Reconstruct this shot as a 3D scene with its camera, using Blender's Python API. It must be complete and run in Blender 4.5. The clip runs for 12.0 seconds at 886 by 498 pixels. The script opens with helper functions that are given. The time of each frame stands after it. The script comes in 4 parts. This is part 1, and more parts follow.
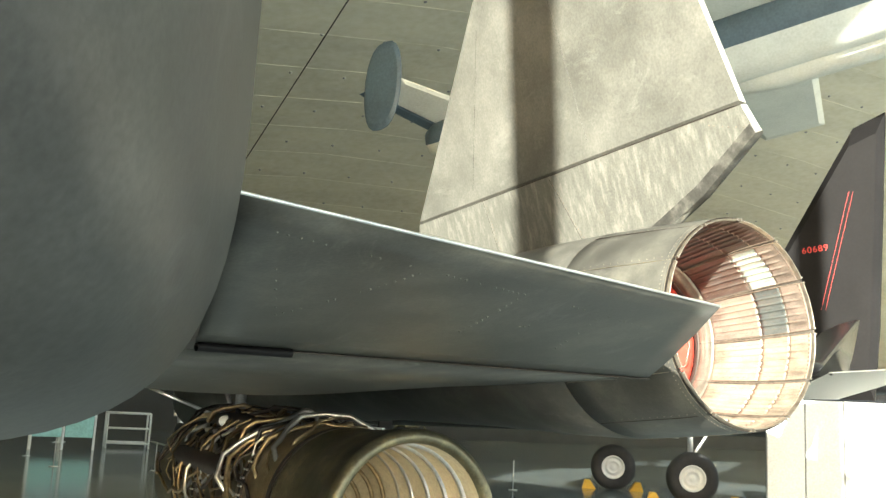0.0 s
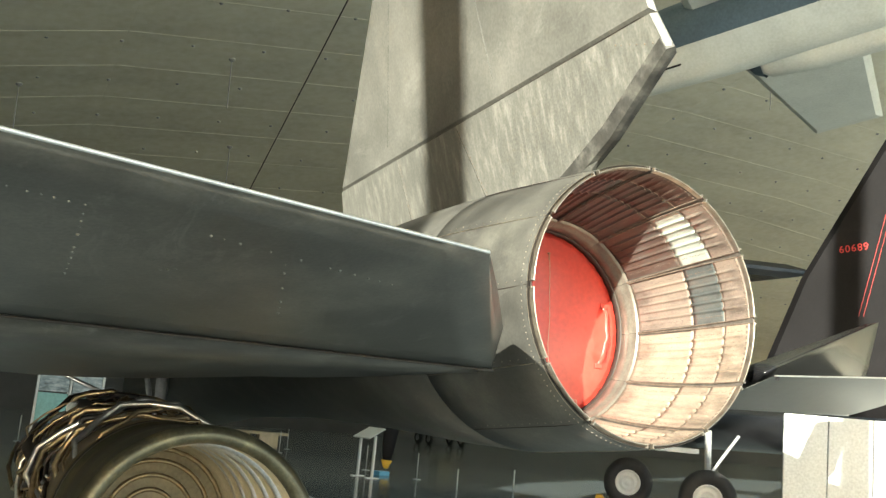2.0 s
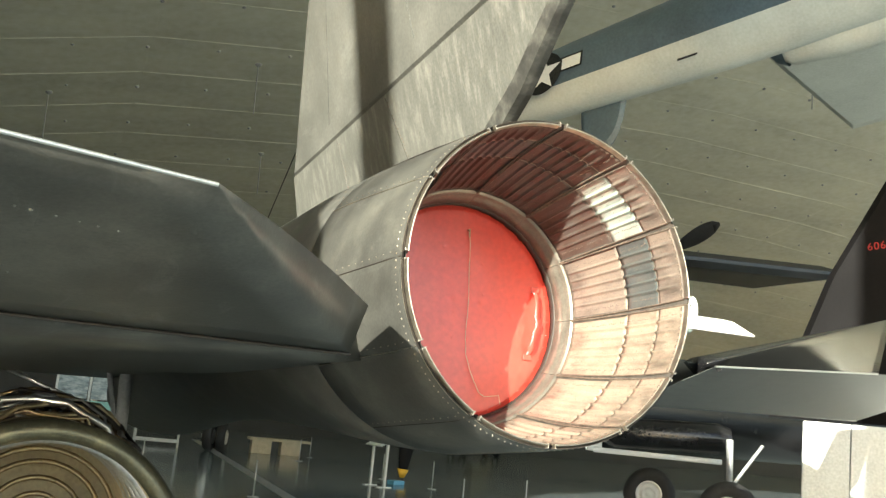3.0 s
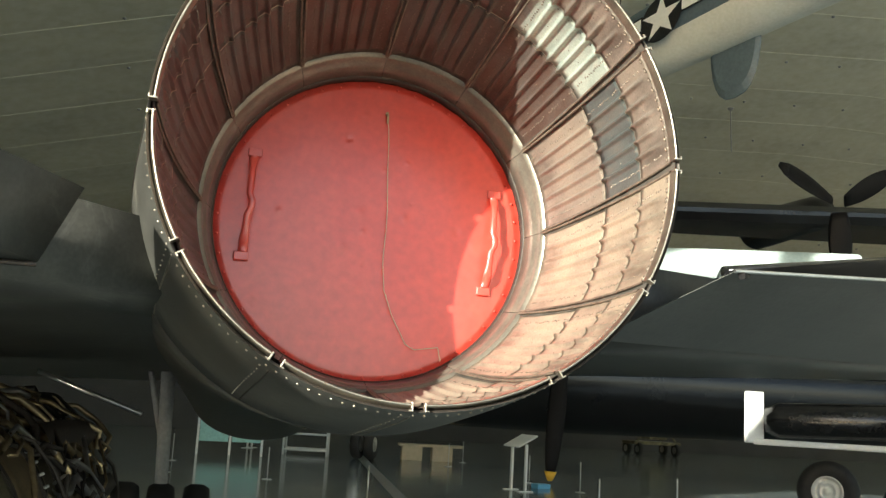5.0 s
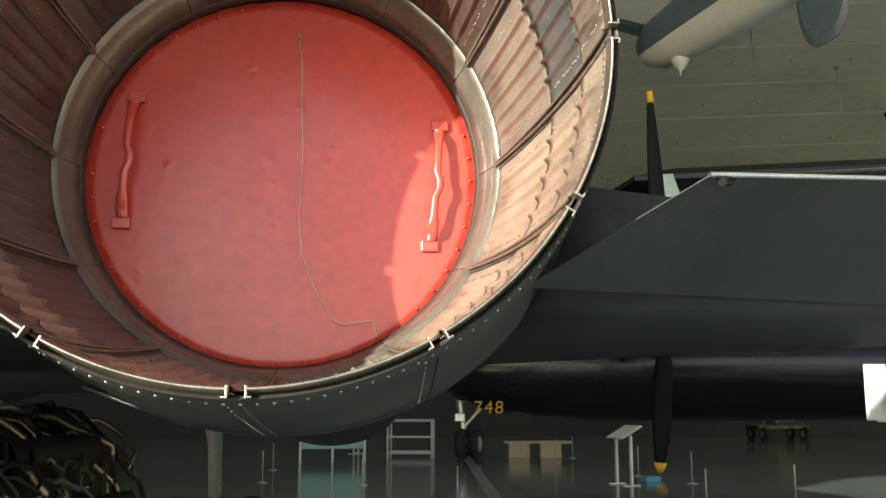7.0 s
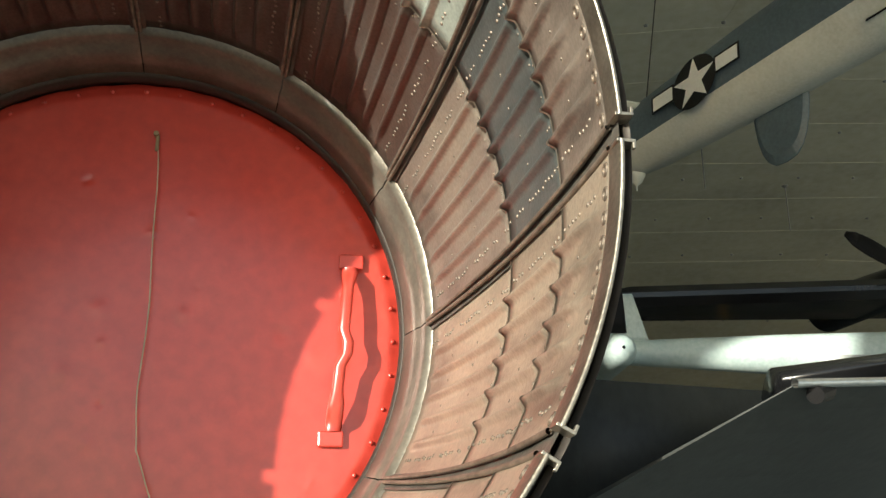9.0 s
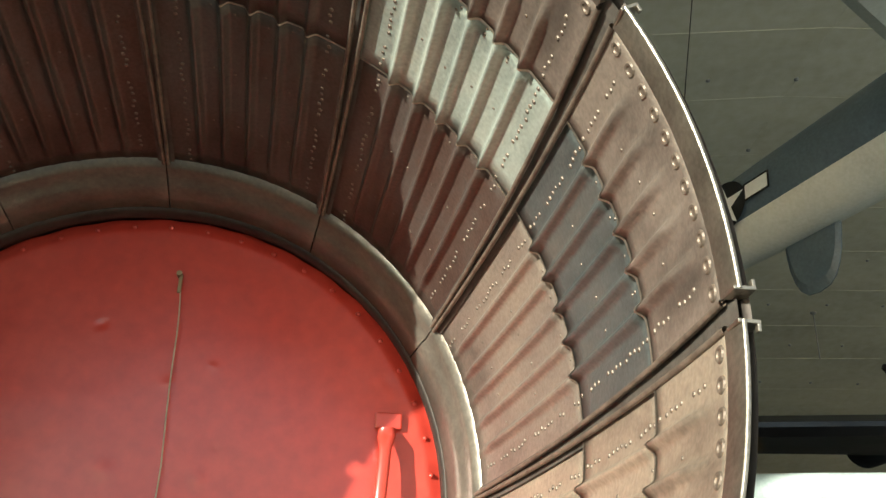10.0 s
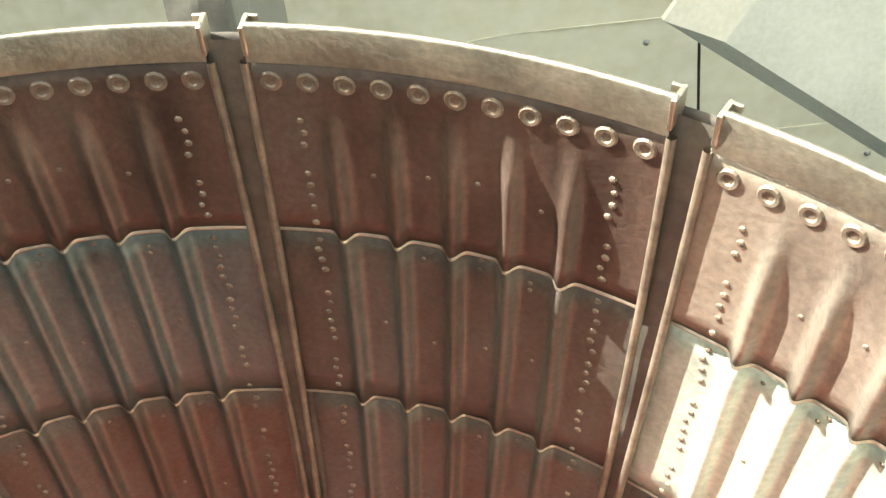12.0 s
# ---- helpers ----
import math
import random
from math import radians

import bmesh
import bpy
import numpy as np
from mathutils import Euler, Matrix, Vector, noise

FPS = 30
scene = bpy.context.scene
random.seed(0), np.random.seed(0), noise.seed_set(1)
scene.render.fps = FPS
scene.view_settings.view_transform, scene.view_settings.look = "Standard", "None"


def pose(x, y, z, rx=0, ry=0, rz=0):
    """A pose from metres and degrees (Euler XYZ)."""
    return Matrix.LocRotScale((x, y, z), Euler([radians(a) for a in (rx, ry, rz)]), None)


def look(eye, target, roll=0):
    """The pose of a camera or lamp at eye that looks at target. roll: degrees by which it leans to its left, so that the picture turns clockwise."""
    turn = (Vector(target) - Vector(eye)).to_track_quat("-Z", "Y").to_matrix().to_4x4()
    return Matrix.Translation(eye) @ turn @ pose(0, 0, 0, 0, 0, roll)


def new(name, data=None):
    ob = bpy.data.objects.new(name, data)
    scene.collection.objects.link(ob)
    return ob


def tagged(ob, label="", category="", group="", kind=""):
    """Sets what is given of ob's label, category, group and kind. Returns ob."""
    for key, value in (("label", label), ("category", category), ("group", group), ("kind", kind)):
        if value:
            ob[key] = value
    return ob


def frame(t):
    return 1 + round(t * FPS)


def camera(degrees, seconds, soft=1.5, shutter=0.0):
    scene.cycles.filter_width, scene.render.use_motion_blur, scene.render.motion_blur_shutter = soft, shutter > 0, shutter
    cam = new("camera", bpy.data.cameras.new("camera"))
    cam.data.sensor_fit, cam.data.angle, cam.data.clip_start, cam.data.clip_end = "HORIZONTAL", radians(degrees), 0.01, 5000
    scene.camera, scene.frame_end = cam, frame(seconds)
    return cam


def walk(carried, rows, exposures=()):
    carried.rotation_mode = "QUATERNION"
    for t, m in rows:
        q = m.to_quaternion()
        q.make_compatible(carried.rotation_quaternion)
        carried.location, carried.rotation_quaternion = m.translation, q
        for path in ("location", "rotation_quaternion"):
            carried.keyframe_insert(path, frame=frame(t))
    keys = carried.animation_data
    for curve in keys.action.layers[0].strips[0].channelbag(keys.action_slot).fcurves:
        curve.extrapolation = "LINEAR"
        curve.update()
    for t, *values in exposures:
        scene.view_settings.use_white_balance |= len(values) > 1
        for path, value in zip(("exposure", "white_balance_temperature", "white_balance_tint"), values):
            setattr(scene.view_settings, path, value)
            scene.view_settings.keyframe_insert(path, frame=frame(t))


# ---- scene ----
# ---- camera ----
cam = camera(50.0, 12.0, soft=1.4)
PATH = [
    (0, -5.307, -4.735, 1.621, 99.64, -2.86, -30.84),
    (1, -4.319, -4.333, 1.682, 98.80, -4.08, -31.67),
    (1.5, -3.760, -4.259, 1.668, 99.38, -4.48, -28.44),
    (2, -3.250, -4.077, 1.683, 99.58, -5.26, -26.80),
    (2.5, -2.702, -3.959, 1.658, 100.27, -5.49, -24.67),
    (3, -2.178, -3.805, 1.680, 99.94, -5.54, -23.69),
    (3.2, -1.973, -3.719, 1.654, 100.25, -5.50, -23.03),
    (4.8, -0.621, -2.661, 1.591, 99.36, -3.55, -13.46),
    (5, -0.471, -2.556, 1.598, 99.43, -3.21, -12.21),
    (5.5, -0.175, -2.349, 1.583, 99.65, -2.93, -9.00),
    (6, 0.040, -2.078, 1.587, 99.63, -2.78, -6.57),
    (6.5, 0.217, -1.914, 1.590, 99.58, -1.36, -4.54),
    (6.7, 0.219, -1.921, 1.552, 99.15, -0.32, -4.35),
    (8.3, 0.407, -1.209, 1.818, 101.66, -0.33, -6.68),
    (8.5, 0.412, -1.152, 1.827, 103.34, 0.18, -6.54),
    (9, 0.400, -1.019, 1.899, 105.66, -0.25, -7.90),
    (9.5, 0.359, -0.959, 1.913, 109.35, -0.40, -8.01),
    (10, 0.367, -0.835, 2.031, 112.80, -1.70, -7.01),
    (10.5, 0.376, -0.724, 2.099, 118.78, -3.55, -4.46),
    (11, 0.391, -0.562, 2.317, 121.10, -3.15, 1.71),
    (11.5, 0.306, -0.454, 2.449, 123.83, -2.61, 2.10),
    (12, 0.246, -0.425, 2.471, 129.66, -3.35, 2.88),
]
EXPOSURES = [(0.0, 2.39), (0.5, 2.34), (1.0, 2.14), (1.5, 2.02), (3.2, 1.89), (5.0, 1.49), (6.7, 1.37), (8.3, 0.77), (9.5, 0.69), (10.5, 1.12), (11.0, 1.62), (11.2, 1.9), (11.6, 2.32), (12.0, 2.74)]
walk(cam, [(r[0], pose(*r[1:])) for r in PATH], EXPOSURES)

# ---- world, sun, daylight through the glazed front ----
SUN_TRAVEL = Vector((0.689, 0.684, -0.24)).normalized()
world = bpy.data.worlds.new("world")
scene.world = world
world.use_nodes = True
wn = world.node_tree.nodes
sky = wn.new("ShaderNodeTexSky")
sky.sky_type = 'NISHITA'
sky.sun_disc = False
sky.sun_elevation = math.asin(-SUN_TRAVEL.z)
sky.sun_rotation = math.atan2(-SUN_TRAVEL.x, -SUN_TRAVEL.y)
wn["Background"].inputs[1].default_value = 0.1
world.node_tree.links.new(sky.outputs[0], wn["Background"].inputs[0])
sun_data = bpy.data.lights.new("sun", 'SUN')
sun_data.energy, sun_data.angle, sun_data.color = 5.0, radians(0.53), (0.97, 0.95, 0.81)
sun = new("sun", sun_data)
sun.matrix_world = Matrix.Translation((-20, -25, 20)) @ SUN_TRAVEL.to_track_quat("-Z", "Y").to_matrix().to_4x4()
day = bpy.data.lights.new("daylight", 'AREA')
day.shape, day.size, day.size_y, day.energy, day.color = 'RECTANGLE', 44.0, 11.0, 470.0, (0.92, 1.0, 0.94)
daylight = new("daylight", day)
daylight.matrix_world = look((12, -9.6, 6.2), (12, 0, 9.5))


# ---- materials ----
def mat(name, base, rough=0.5, metal=0.0, vary=0.25, scale=3.0, fine=40.0, bump=0.1, tint=None, streak=None, wear=0.0, spec=0.5, coat=0.0):
    """Base colour varied at two scales; tint: second colour of the stains; streak: stretch of the stains."""
    m = bpy.data.materials.new(name)
    m.use_nodes = True
    nt = m.node_tree
    n, l = nt.nodes, nt.links
    p = n["Principled BSDF"]
    tc = n.new("ShaderNodeTexCoord")
    mp = n.new("ShaderNodeMapping")
    l.new(tc.outputs["Object"], mp.inputs[0])
    if streak:
        mp.inputs["Scale"].default_value = streak
    big = n.new("ShaderNodeTexNoise")
    big.inputs["Scale"].default_value, big.inputs["Detail"].default_value = scale, 6
    big.inputs["Roughness"].default_value = 0.65
    l.new(mp.outputs[0], big.inputs[0])
    small = n.new("ShaderNodeTexNoise")
    small.inputs["Scale"].default_value, small.inputs["Detail"].default_value = fine, 4
    l.new(tc.outputs["Object"], small.inputs[0])
    ramp = n.new("ShaderNodeValToRGB")
    c2 = tint or [min(1, b * (1 + vary)) for b in base]
    c1 = [b * (1 - vary) for b in base]
    ramp.color_ramp.elements[0].position, ramp.color_ramp.elements[1].position = 0.32, 0.7
    ramp.color_ramp.elements[0].color, ramp.color_ramp.elements[1].color = (*c1, 1), (*c2, 1)
    mid = ramp.color_ramp.elements.new(0.5)
    mid.color = (*base, 1)
    l.new(big.outputs[0], ramp.inputs[0])
    mix = n.new("ShaderNodeMix")
    mix.data_type, mix.blend_type = 'RGBA', 'OVERLAY'
    mix.inputs[0].default_value = 0.35
    l.new(ramp.outputs[0], mix.inputs[6])
    l.new(small.outputs[0], mix.inputs[7])
    last = mix.outputs[2]
    if wear:
        # pale scuffs and drips with shapes of their own
        sc = n.new("ShaderNodeTexNoise")
        sc.inputs["Scale"].default_value, sc.inputs["Detail"].default_value, sc.inputs["Distortion"].default_value = 5.5, 10, 1.2
        sc.inputs["Roughness"].default_value = 0.75
        ms = n.new("ShaderNodeMapping")
        ms.inputs["Scale"].default_value, ms.inputs["Rotation"].default_value = (1.0, 0.35, 0.6), (0.3, 0.2, 0.5)
        l.new(tc.outputs["Object"], ms.inputs[0])
        l.new(ms.outputs[0], sc.inputs[0])
        sr = n.new("ShaderNodeMapRange")
        sr.inputs[1].default_value, sr.inputs[2].default_value, sr.inputs[4].default_value = 0.57, 0.74, wear
        l.new(sc.outputs[0], sr.inputs[0])
        mw = n.new("ShaderNodeMix")
        mw.data_type = 'RGBA'
        mw.inputs[7].default_value = (*[min(0.8, b * 2.1 + 0.02) for b in base], 1)
        l.new(sr.outputs[0], mw.inputs[0])
        l.new(last, mw.inputs[6])
        last = mw.outputs[2]
    l.new(last, p.inputs["Base Color"])
    rr = n.new("ShaderNodeMapRange")
    rr.inputs[3].default_value, rr.inputs[4].default_value = max(0.03, rough - 0.05), min(1, rough + 0.05)
    l.new(big.outputs[0], rr.inputs[0])
    l.new(rr.outputs[0], p.inputs["Roughness"])
    p.inputs["Metallic"].default_value = metal
    p.inputs["Specular IOR Level"].default_value = spec
    p.inputs["Coat Weight"].default_value = coat
    if bump:
        b = n.new("ShaderNodeBump")
        b.inputs["Strength"].default_value, b.inputs["Distance"].default_value = bump, 0.01
        l.new(small.outputs[0], b.inputs["Height"])
        l.new(b.outputs[0], p.inputs["Normal"])
    return m


M_PAINT = mat("faded_black_paint", (0.063, 0.062, 0.055), 0.42, 0, 0.35, 2.4, 70, 0.06, tint=(0.11, 0.108, 0.092), wear=0.75, spec=0.4)
# A darker black, offsetting excess light on the rear body and outboard wing.
M_BODY = mat("darkened_black_paint", (0.04, 0.042, 0.04), 0.45, 0, 0.3, 1.2, 50, 0.04, tint=(0.06, 0.062, 0.058), wear=0.3, spec=0.3)
M_SOOT = mat("soot_stained_paint", (0.05, 0.049, 0.044), 0.5, 0, 0.5, 6, 45, 0.05, tint=(0.13, 0.128, 0.11))
M_FIN = mat("scuffed_black_paint", (0.115, 0.115, 0.102), 0.42, 0, 0.3, 1.3, 45, 0.05, tint=(0.165, 0.163, 0.145), wear=0.45, spec=0.4)
M_STUB = mat("streaked_black_paint", (0.125, 0.125, 0.11), 0.45, 0, 0.2, 16, 60, 0.05, tint=(0.21, 0.206, 0.18), streak=(1, 1, 0.12))
M_RIVET = mat("stained_rivet_steel", (0.17, 0.135, 0.105), 0.5, 0.35, 0.4, 30, 150, 0.0)
M_FLAP = mat("heat_stained_steel", (0.33, 0.3, 0.255), 0.4, 0.6, 0.4, 9, 120, 0.12, tint=(0.46, 0.43, 0.37))
M_STEEL = mat("worn_steel", (0.42, 0.37, 0.3), 0.35, 0.9, 0.3, 9, 150, 0.1)
M_DARK = mat("dark_metal", (0.05, 0.042, 0.036), 0.55, 0.5, 0.3, 6, 80, 0.1)
M_RING = mat("burnt_ring_metal", (0.19, 0.17, 0.14), 0.3, 0.4, 0.35, 6, 90, 0.08, tint=(0.29, 0.255, 0.2))
M_RED = mat("red_gloss_paint", (0.6, 0.052, 0.034), 0.33, 0, 0.12, 1.2, 30, 0.03, tint=(0.63, 0.07, 0.045), spec=0.95)
M_CONC = mat("precast_concrete", (0.7, 0.68, 0.565), 0.85, 0, 0.12, 0.35, 3.0, 0.15, streak=(0.4, 1, 1))
M_FLOOR = mat("polished_concrete_floor", (0.185, 0.225, 0.235), 0.13, 0, 0.15, 0.5, 12, 0.02)
M_WHITE = mat("white_paint", (0.75, 0.76, 0.74), 0.5, 0, 0.06, 1.5, 30, 0.03)
M_NAVYGREY = mat("sea_blue_paint", (0.09, 0.13, 0.16), 0.45, 0, 0.2, 0.8, 20, 0.03)
M_BELLY = mat("off_white_aircraft_paint", (0.68, 0.69, 0.63), 0.4, 0, 0.1, 0.8, 20, 0.03)
M_BLACK = mat("gloss_black_paint", (0.012, 0.012, 0.013), 0.2, 0, 0.3, 1, 20, 0.02)
M_MATTBLACK = mat("matt_black_paint", (0.007, 0.0065, 0.007), 0.55, 0, 0.3, 1, 20, 0.02, spec=0.15)
M_REDINK = mat("red_marking_paint", (0.5, 0.045, 0.04), 0.5, 0, 0.1, 3, 30, 0)
M_YELLOW = mat("yellow_marking_paint", (0.75, 0.42, 0.03), 0.5, 0, 0.1, 3, 30, 0)
M_RUBBER = mat("black_rubber", (0.022, 0.022, 0.022), 0.7, 0, 0.3, 8, 60, 0.1)
M_OLIVE = mat("oily_titanium", (0.14, 0.13, 0.085), 0.38, 0.7, 0.35, 3, 60, 0.08, tint=(0.3, 0.26, 0.15))
M_BRASS = mat("bronzed_pipe_metal", (0.36, 0.28, 0.165), 0.38, 0.85, 0.3, 8, 60, 0.014)
M_CREAM = mat("cream_ceramic_liner", (0.58, 0.51, 0.36), 0.5, 0, 0.15, 4, 40, 0.014)
M_TEAL = mat("teal_printed_panel", (0.28, 0.55, 0.52), 0.4, 0, 0.08, 2, 20, 0)
M_ALU = mat("brushed_aluminium", (0.6, 0.6, 0.58), 0.3, 0.9, 0.15, 6, 80, 0.04)
M_WOOD = mat("pale_plywood", (0.5, 0.42, 0.28), 0.6, 0, 0.15, 4, 60, 0.014)
M_GREYPAINT = mat("grey_steel_paint", (0.28, 0.29, 0.29), 0.5, 0, 0.15, 2, 30, 0.03)
M_PANEL = mat("off_white_panel_paint", (0.5, 0.51, 0.48), 0.45, 0, 0.06, 1.5, 30, 0.02)
M_DIM = mat("dark_grey_wall_paint", (0.05, 0.05, 0.048), 0.6, 0, 0.2, 1, 20, 0.03)


# ---- mesh helpers ----
def obj(name, verts, faces, material, parent=None, label="", smooth=True):
    me = bpy.data.meshes.new(name)
    me.from_pydata([tuple(v) for v in verts], [], faces)
    me.materials.append(material)
    if smooth:
        me.polygons.foreach_set("use_smooth", [True] * len(me.polygons))
    me.update()
    ob = new(name, me)
    if parent:
        ob.parent = parent
    if label:
        ob["label"] = label
    return ob


def part(name, bm, material, parent=None, label="", smooth=False):
    bmesh.ops.recalc_face_normals(bm, faces=bm.faces)
    me = bpy.data.meshes.new(name)
    bm.to_mesh(me)
    bm.free()
    me.materials.append(material)
    if smooth:
        me.polygons.foreach_set("use_smooth", [True] * len(me.polygons))
    ob = new(name, me)
    if parent:
        ob.parent = parent
    if label:
        ob["label"] = label
    return ob


def shared(name, me, m, parent):
    ob = new(name, me)
    ob.parent = parent
    ob.matrix_local = m
    return ob


def grid_faces(nu, nv, closed_u=False, flip=False):
    f = []
    for j in range(nv - 1):
        for i in range(nu if closed_u else nu - 1):
            a, b = j * nu + i, j * nu + (i + 1) % nu
            q = (a, b, b + nu, a + nu)
            f.append(q[::-1] if flip else q)
    return f


def thing(name, m, label, category, group="", kind=""):
    e = new(name)
    e.matrix_world = m
    e.empty_display_size = 0.2
    return tagged(e, label, category, group, kind)


def box(bm, cx, cy, cz, sx, sy, sz, bevel=0.0, m=None):
    mat4 = (m or Matrix()) @ Matrix.LocRotScale((cx, cy, cz), None, (sx, sy, sz))
    r = bmesh.ops.create_cube(bm, size=1.0, matrix=mat4)
    if bevel:
        edges = {e for v in r["verts"] for e in v.link_edges}
        bmesh.ops.bevel(bm, geom=list(edges), offset=bevel, segments=2, affect='EDGES', profile=0.5)


def rod(bm, a, b, r1, r2=None, seg=10, caps=True):
    a, b = Vector(a), Vector(b)
    d = b - a
    m = Matrix.Translation((a + b) / 2) @ d.to_track_quat("Z", "Y").to_matrix().to_4x4()
    bmesh.ops.create_cone(bm, cap_ends=caps, segments=seg, radius1=r1, radius2=r1 if r2 is None else r2, depth=d.length, matrix=m)


def lathe(profile, seg=48, a0=0.0, a1=2 * math.pi, centre=(0, 0, 0)):
    """Profile of (y, r) turned round the y axis. Angles from the top, clockwise seen from behind."""
    full = abs(a1 - a0 - 2 * math.pi) < 1e-6
    n = seg if full else seg + 1
    v = []
    for y, r in profile:
        for i in range(n):
            a = a0 + (a1 - a0) * i / seg
            v.append((centre[0] + r * math.sin(a), centre[1] + y, centre[2] + r * math.cos(a)))
    return v, grid_faces(n, len(profile), full)


def loft(sections, cap=True):
    n = len(sections[0])
    v = [p for s in sections for p in s]
    f = grid_faces(n, len(sections), True)
    if cap:
        f.append(tuple(range(n))[::-1])
        f.append(tuple(range((len(sections) - 1) * n, len(sections) * n)))
    return v, f


def oval(cx, y, cz, rx, rz, n=32, power=1.0):
    out = []
    for i in range(n):
        a = 2 * math.pi * i / n
        s, c = math.sin(a), math.cos(a)
        out.append((cx + rx * math.copysign(abs(s) ** power, s), y, cz + rz * math.copysign(abs(c) ** power, c)))
    return out


def tube(name, pts, r, material, parent=None, label="", seg=6):
    cu = bpy.data.curves.new(name, 'CURVE')
    cu.dimensions, cu.bevel_depth, cu.bevel_resolution = '3D', r, 1
    sp = cu.splines.new('POLY')
    sp.points.add(len(pts) - 1)
    for q, p in zip(sp.points, pts):
        q.co = (*p, 1)
    cu.materials.append(material)
    tmp = bpy.data.objects.new("tmp", cu)
    me = bpy.data.meshes.new_from_object(tmp)
    bpy.data.objects.remove(tmp)
    me.name = name
    ob = new(name, me)
    if parent:
        ob.parent = parent
    if label:
        ob["label"] = label
    return ob


def dots(name, spots, material, parent=None, label=""):
    """Many small domes in one sheet of stuff: spots are (x, y, z, radius)."""
    v, f = [], []
    for x, y, z, r in spots:
        k = len(v)
        for h, w in ((-1, 0), (-0.6, 0.8), (0.0, 1.0), (0.6, 0.8), (1, 0)):
            for i in range(1 if w == 0 else 6):
                a = math.pi * i / 3
                v.append((x + r * w * math.cos(a), y + r * w * math.sin(a), z + r * h))
        for i in range(6):
            j = (i + 1) % 6
            f.append((k, k + 1 + j, k + 1 + i))
            for o in (1, 7):
                f.append((k + o + i, k + o + j, k + o + 6 + j, k + o + 6 + i))
            f.append((k + 13 + i, k + 13 + j, k + 19))
    return tagged(obj(name, v, f, material, parent, label), kind="stuff")


# ---- the hall ----
GLASS_Y = -9.5


def vault(x, y):
    h = 19.5 * math.sqrt(max(0.0, 1 - ((y + 15) / 76) ** 2))
    return h * math.sqrt(max(0.0, 1 - ((x - 30) / 54) ** 2))


floor_v = [(-24, GLASS_Y - 1, 0), (84, GLASS_Y - 1, 0), (84, 62, 0), (-24, 62, 0)]
tagged(obj("floor", floor_v + [(x, y, -0.3) for x, y, _ in floor_v],
           [(0, 1, 2, 3), (7, 6, 5, 4), (0, 4, 5, 1), (1, 5, 6, 2), (2, 6, 7, 3), (3, 7, 4, 0)], M_FLOOR, smooth=False),
       "polished dark grey concrete museum floor", "floor", kind="structure")

# unseen pale ground added outside the glazed front, for bounce light and the cover's sheen
yard_v = [(-150, -200, -0.05), (150, -200, -0.05), (150, GLASS_Y - 1, -0.05), (-150, GLASS_Y - 1, -0.05)]
tagged(obj("ground", yard_v + [(x, y, -0.4) for x, y, _ in yard_v],
           [(0, 1, 2, 3), (7, 6, 5, 4), (0, 4, 5, 1), (1, 5, 6, 2), (2, 6, 7, 3), (3, 7, 4, 0)], M_CONC, smooth=False),
       "unseen pale ground added outside the glass front to bounce sunlight in", "ground", kind="structure")


def ceiling():
    v, f = [], []
    NX, NY, g = 9, 26, 0.005
    x0, x1, y0, y1 = -24.0, 84.0, GLASS_Y, 61.0
    dx, dy = (x1 - x0) / NX, (y1 - y0) / NY

    def pt(x, y, lift=0.0):
        return (x, y, max(vault(x, y), -0.05) + lift)
    for i in range(NX):
        for j in range(NY):
            ax, bx = x0 + i * dx + g, x0 + (i + 1) * dx - g
            ay, by = y0 + j * dy + g, y0 + (j + 1) * dy - g
            k = len(v)
            m = 12
            for q in range(m + 1):
                x = ax + (bx - ax) * q / m
                v.append(pt(x, ay)), v.append(pt(x, by))
            for q in range(m):
                a = k + 2 * q
                f.append((a, a + 1, a + 3, a + 2))
            v += [pt(ax, ay, 0.014), pt(bx, ay, 0.014), pt(bx, by, 0.014), pt(ax, by, 0.014)]
            e = k + 2 * (m + 1)
            f += [(k, k + 1, e + 3, e), (k + 2 * m, e + 1, e + 2, k + 2 * m + 1)]
            f += [(k, e, e + 1, k + 2 * m), (k + 1, k + 2 * m + 1, e + 2, e + 3)]
    for j in range(NY * 2):
        for i in range(NX * 2):
            k = len(v)
            X, Y = x0 + i * dx / 2, y0 + j * dy / 2
            v += [pt(X, Y, 0.02), pt(X + dx / 2, Y, 0.02), pt(X + dx / 2, Y + dy / 2, 0.02), pt(X, Y + dy / 2, 0.02)]
            f.append((k, k + 1, k + 2, k + 3))
    return obj("ceiling", v, f, M_CONC, smooth=False)


tagged(ceiling(), "curved ceiling of pale precast concrete panels", "ceiling", kind="structure")

bm = bmesh.new()
box(bm, 30, 61.5, 4, 110, 0.4, 8)
tagged(part("wall_rear", bm, M_DIM), "plain dark grey rear wall of the hall", "wall", kind="structure")
# Dark wall added in front of the rear wall to dim the far background.
bm = bmesh.new()
box(bm, 30, 43.0, 1.5, 108, 0.3, 3.0)
tagged(part("wall_low", bm, M_DIM), "low dark grey wall standing in for the dim far background", "wall", kind="structure")
bm = bmesh.new()
box(bm, 84.2, 26, 10, 0.4, 72, 20)
tagged(part("wall_side", bm, M_GREYPAINT), "plain grey side wall of the hall", "wall", kind="structure")

# ---- the black jet: nacelle frame leans nose-down ----
HUB = 2.35
LEAN = pose(0.003, 0.013, 2.349, -4.14, -0.1, 0.82) @ Matrix.Translation((0, 0, -HUB))
UNLEAN = LEAN.inverted()
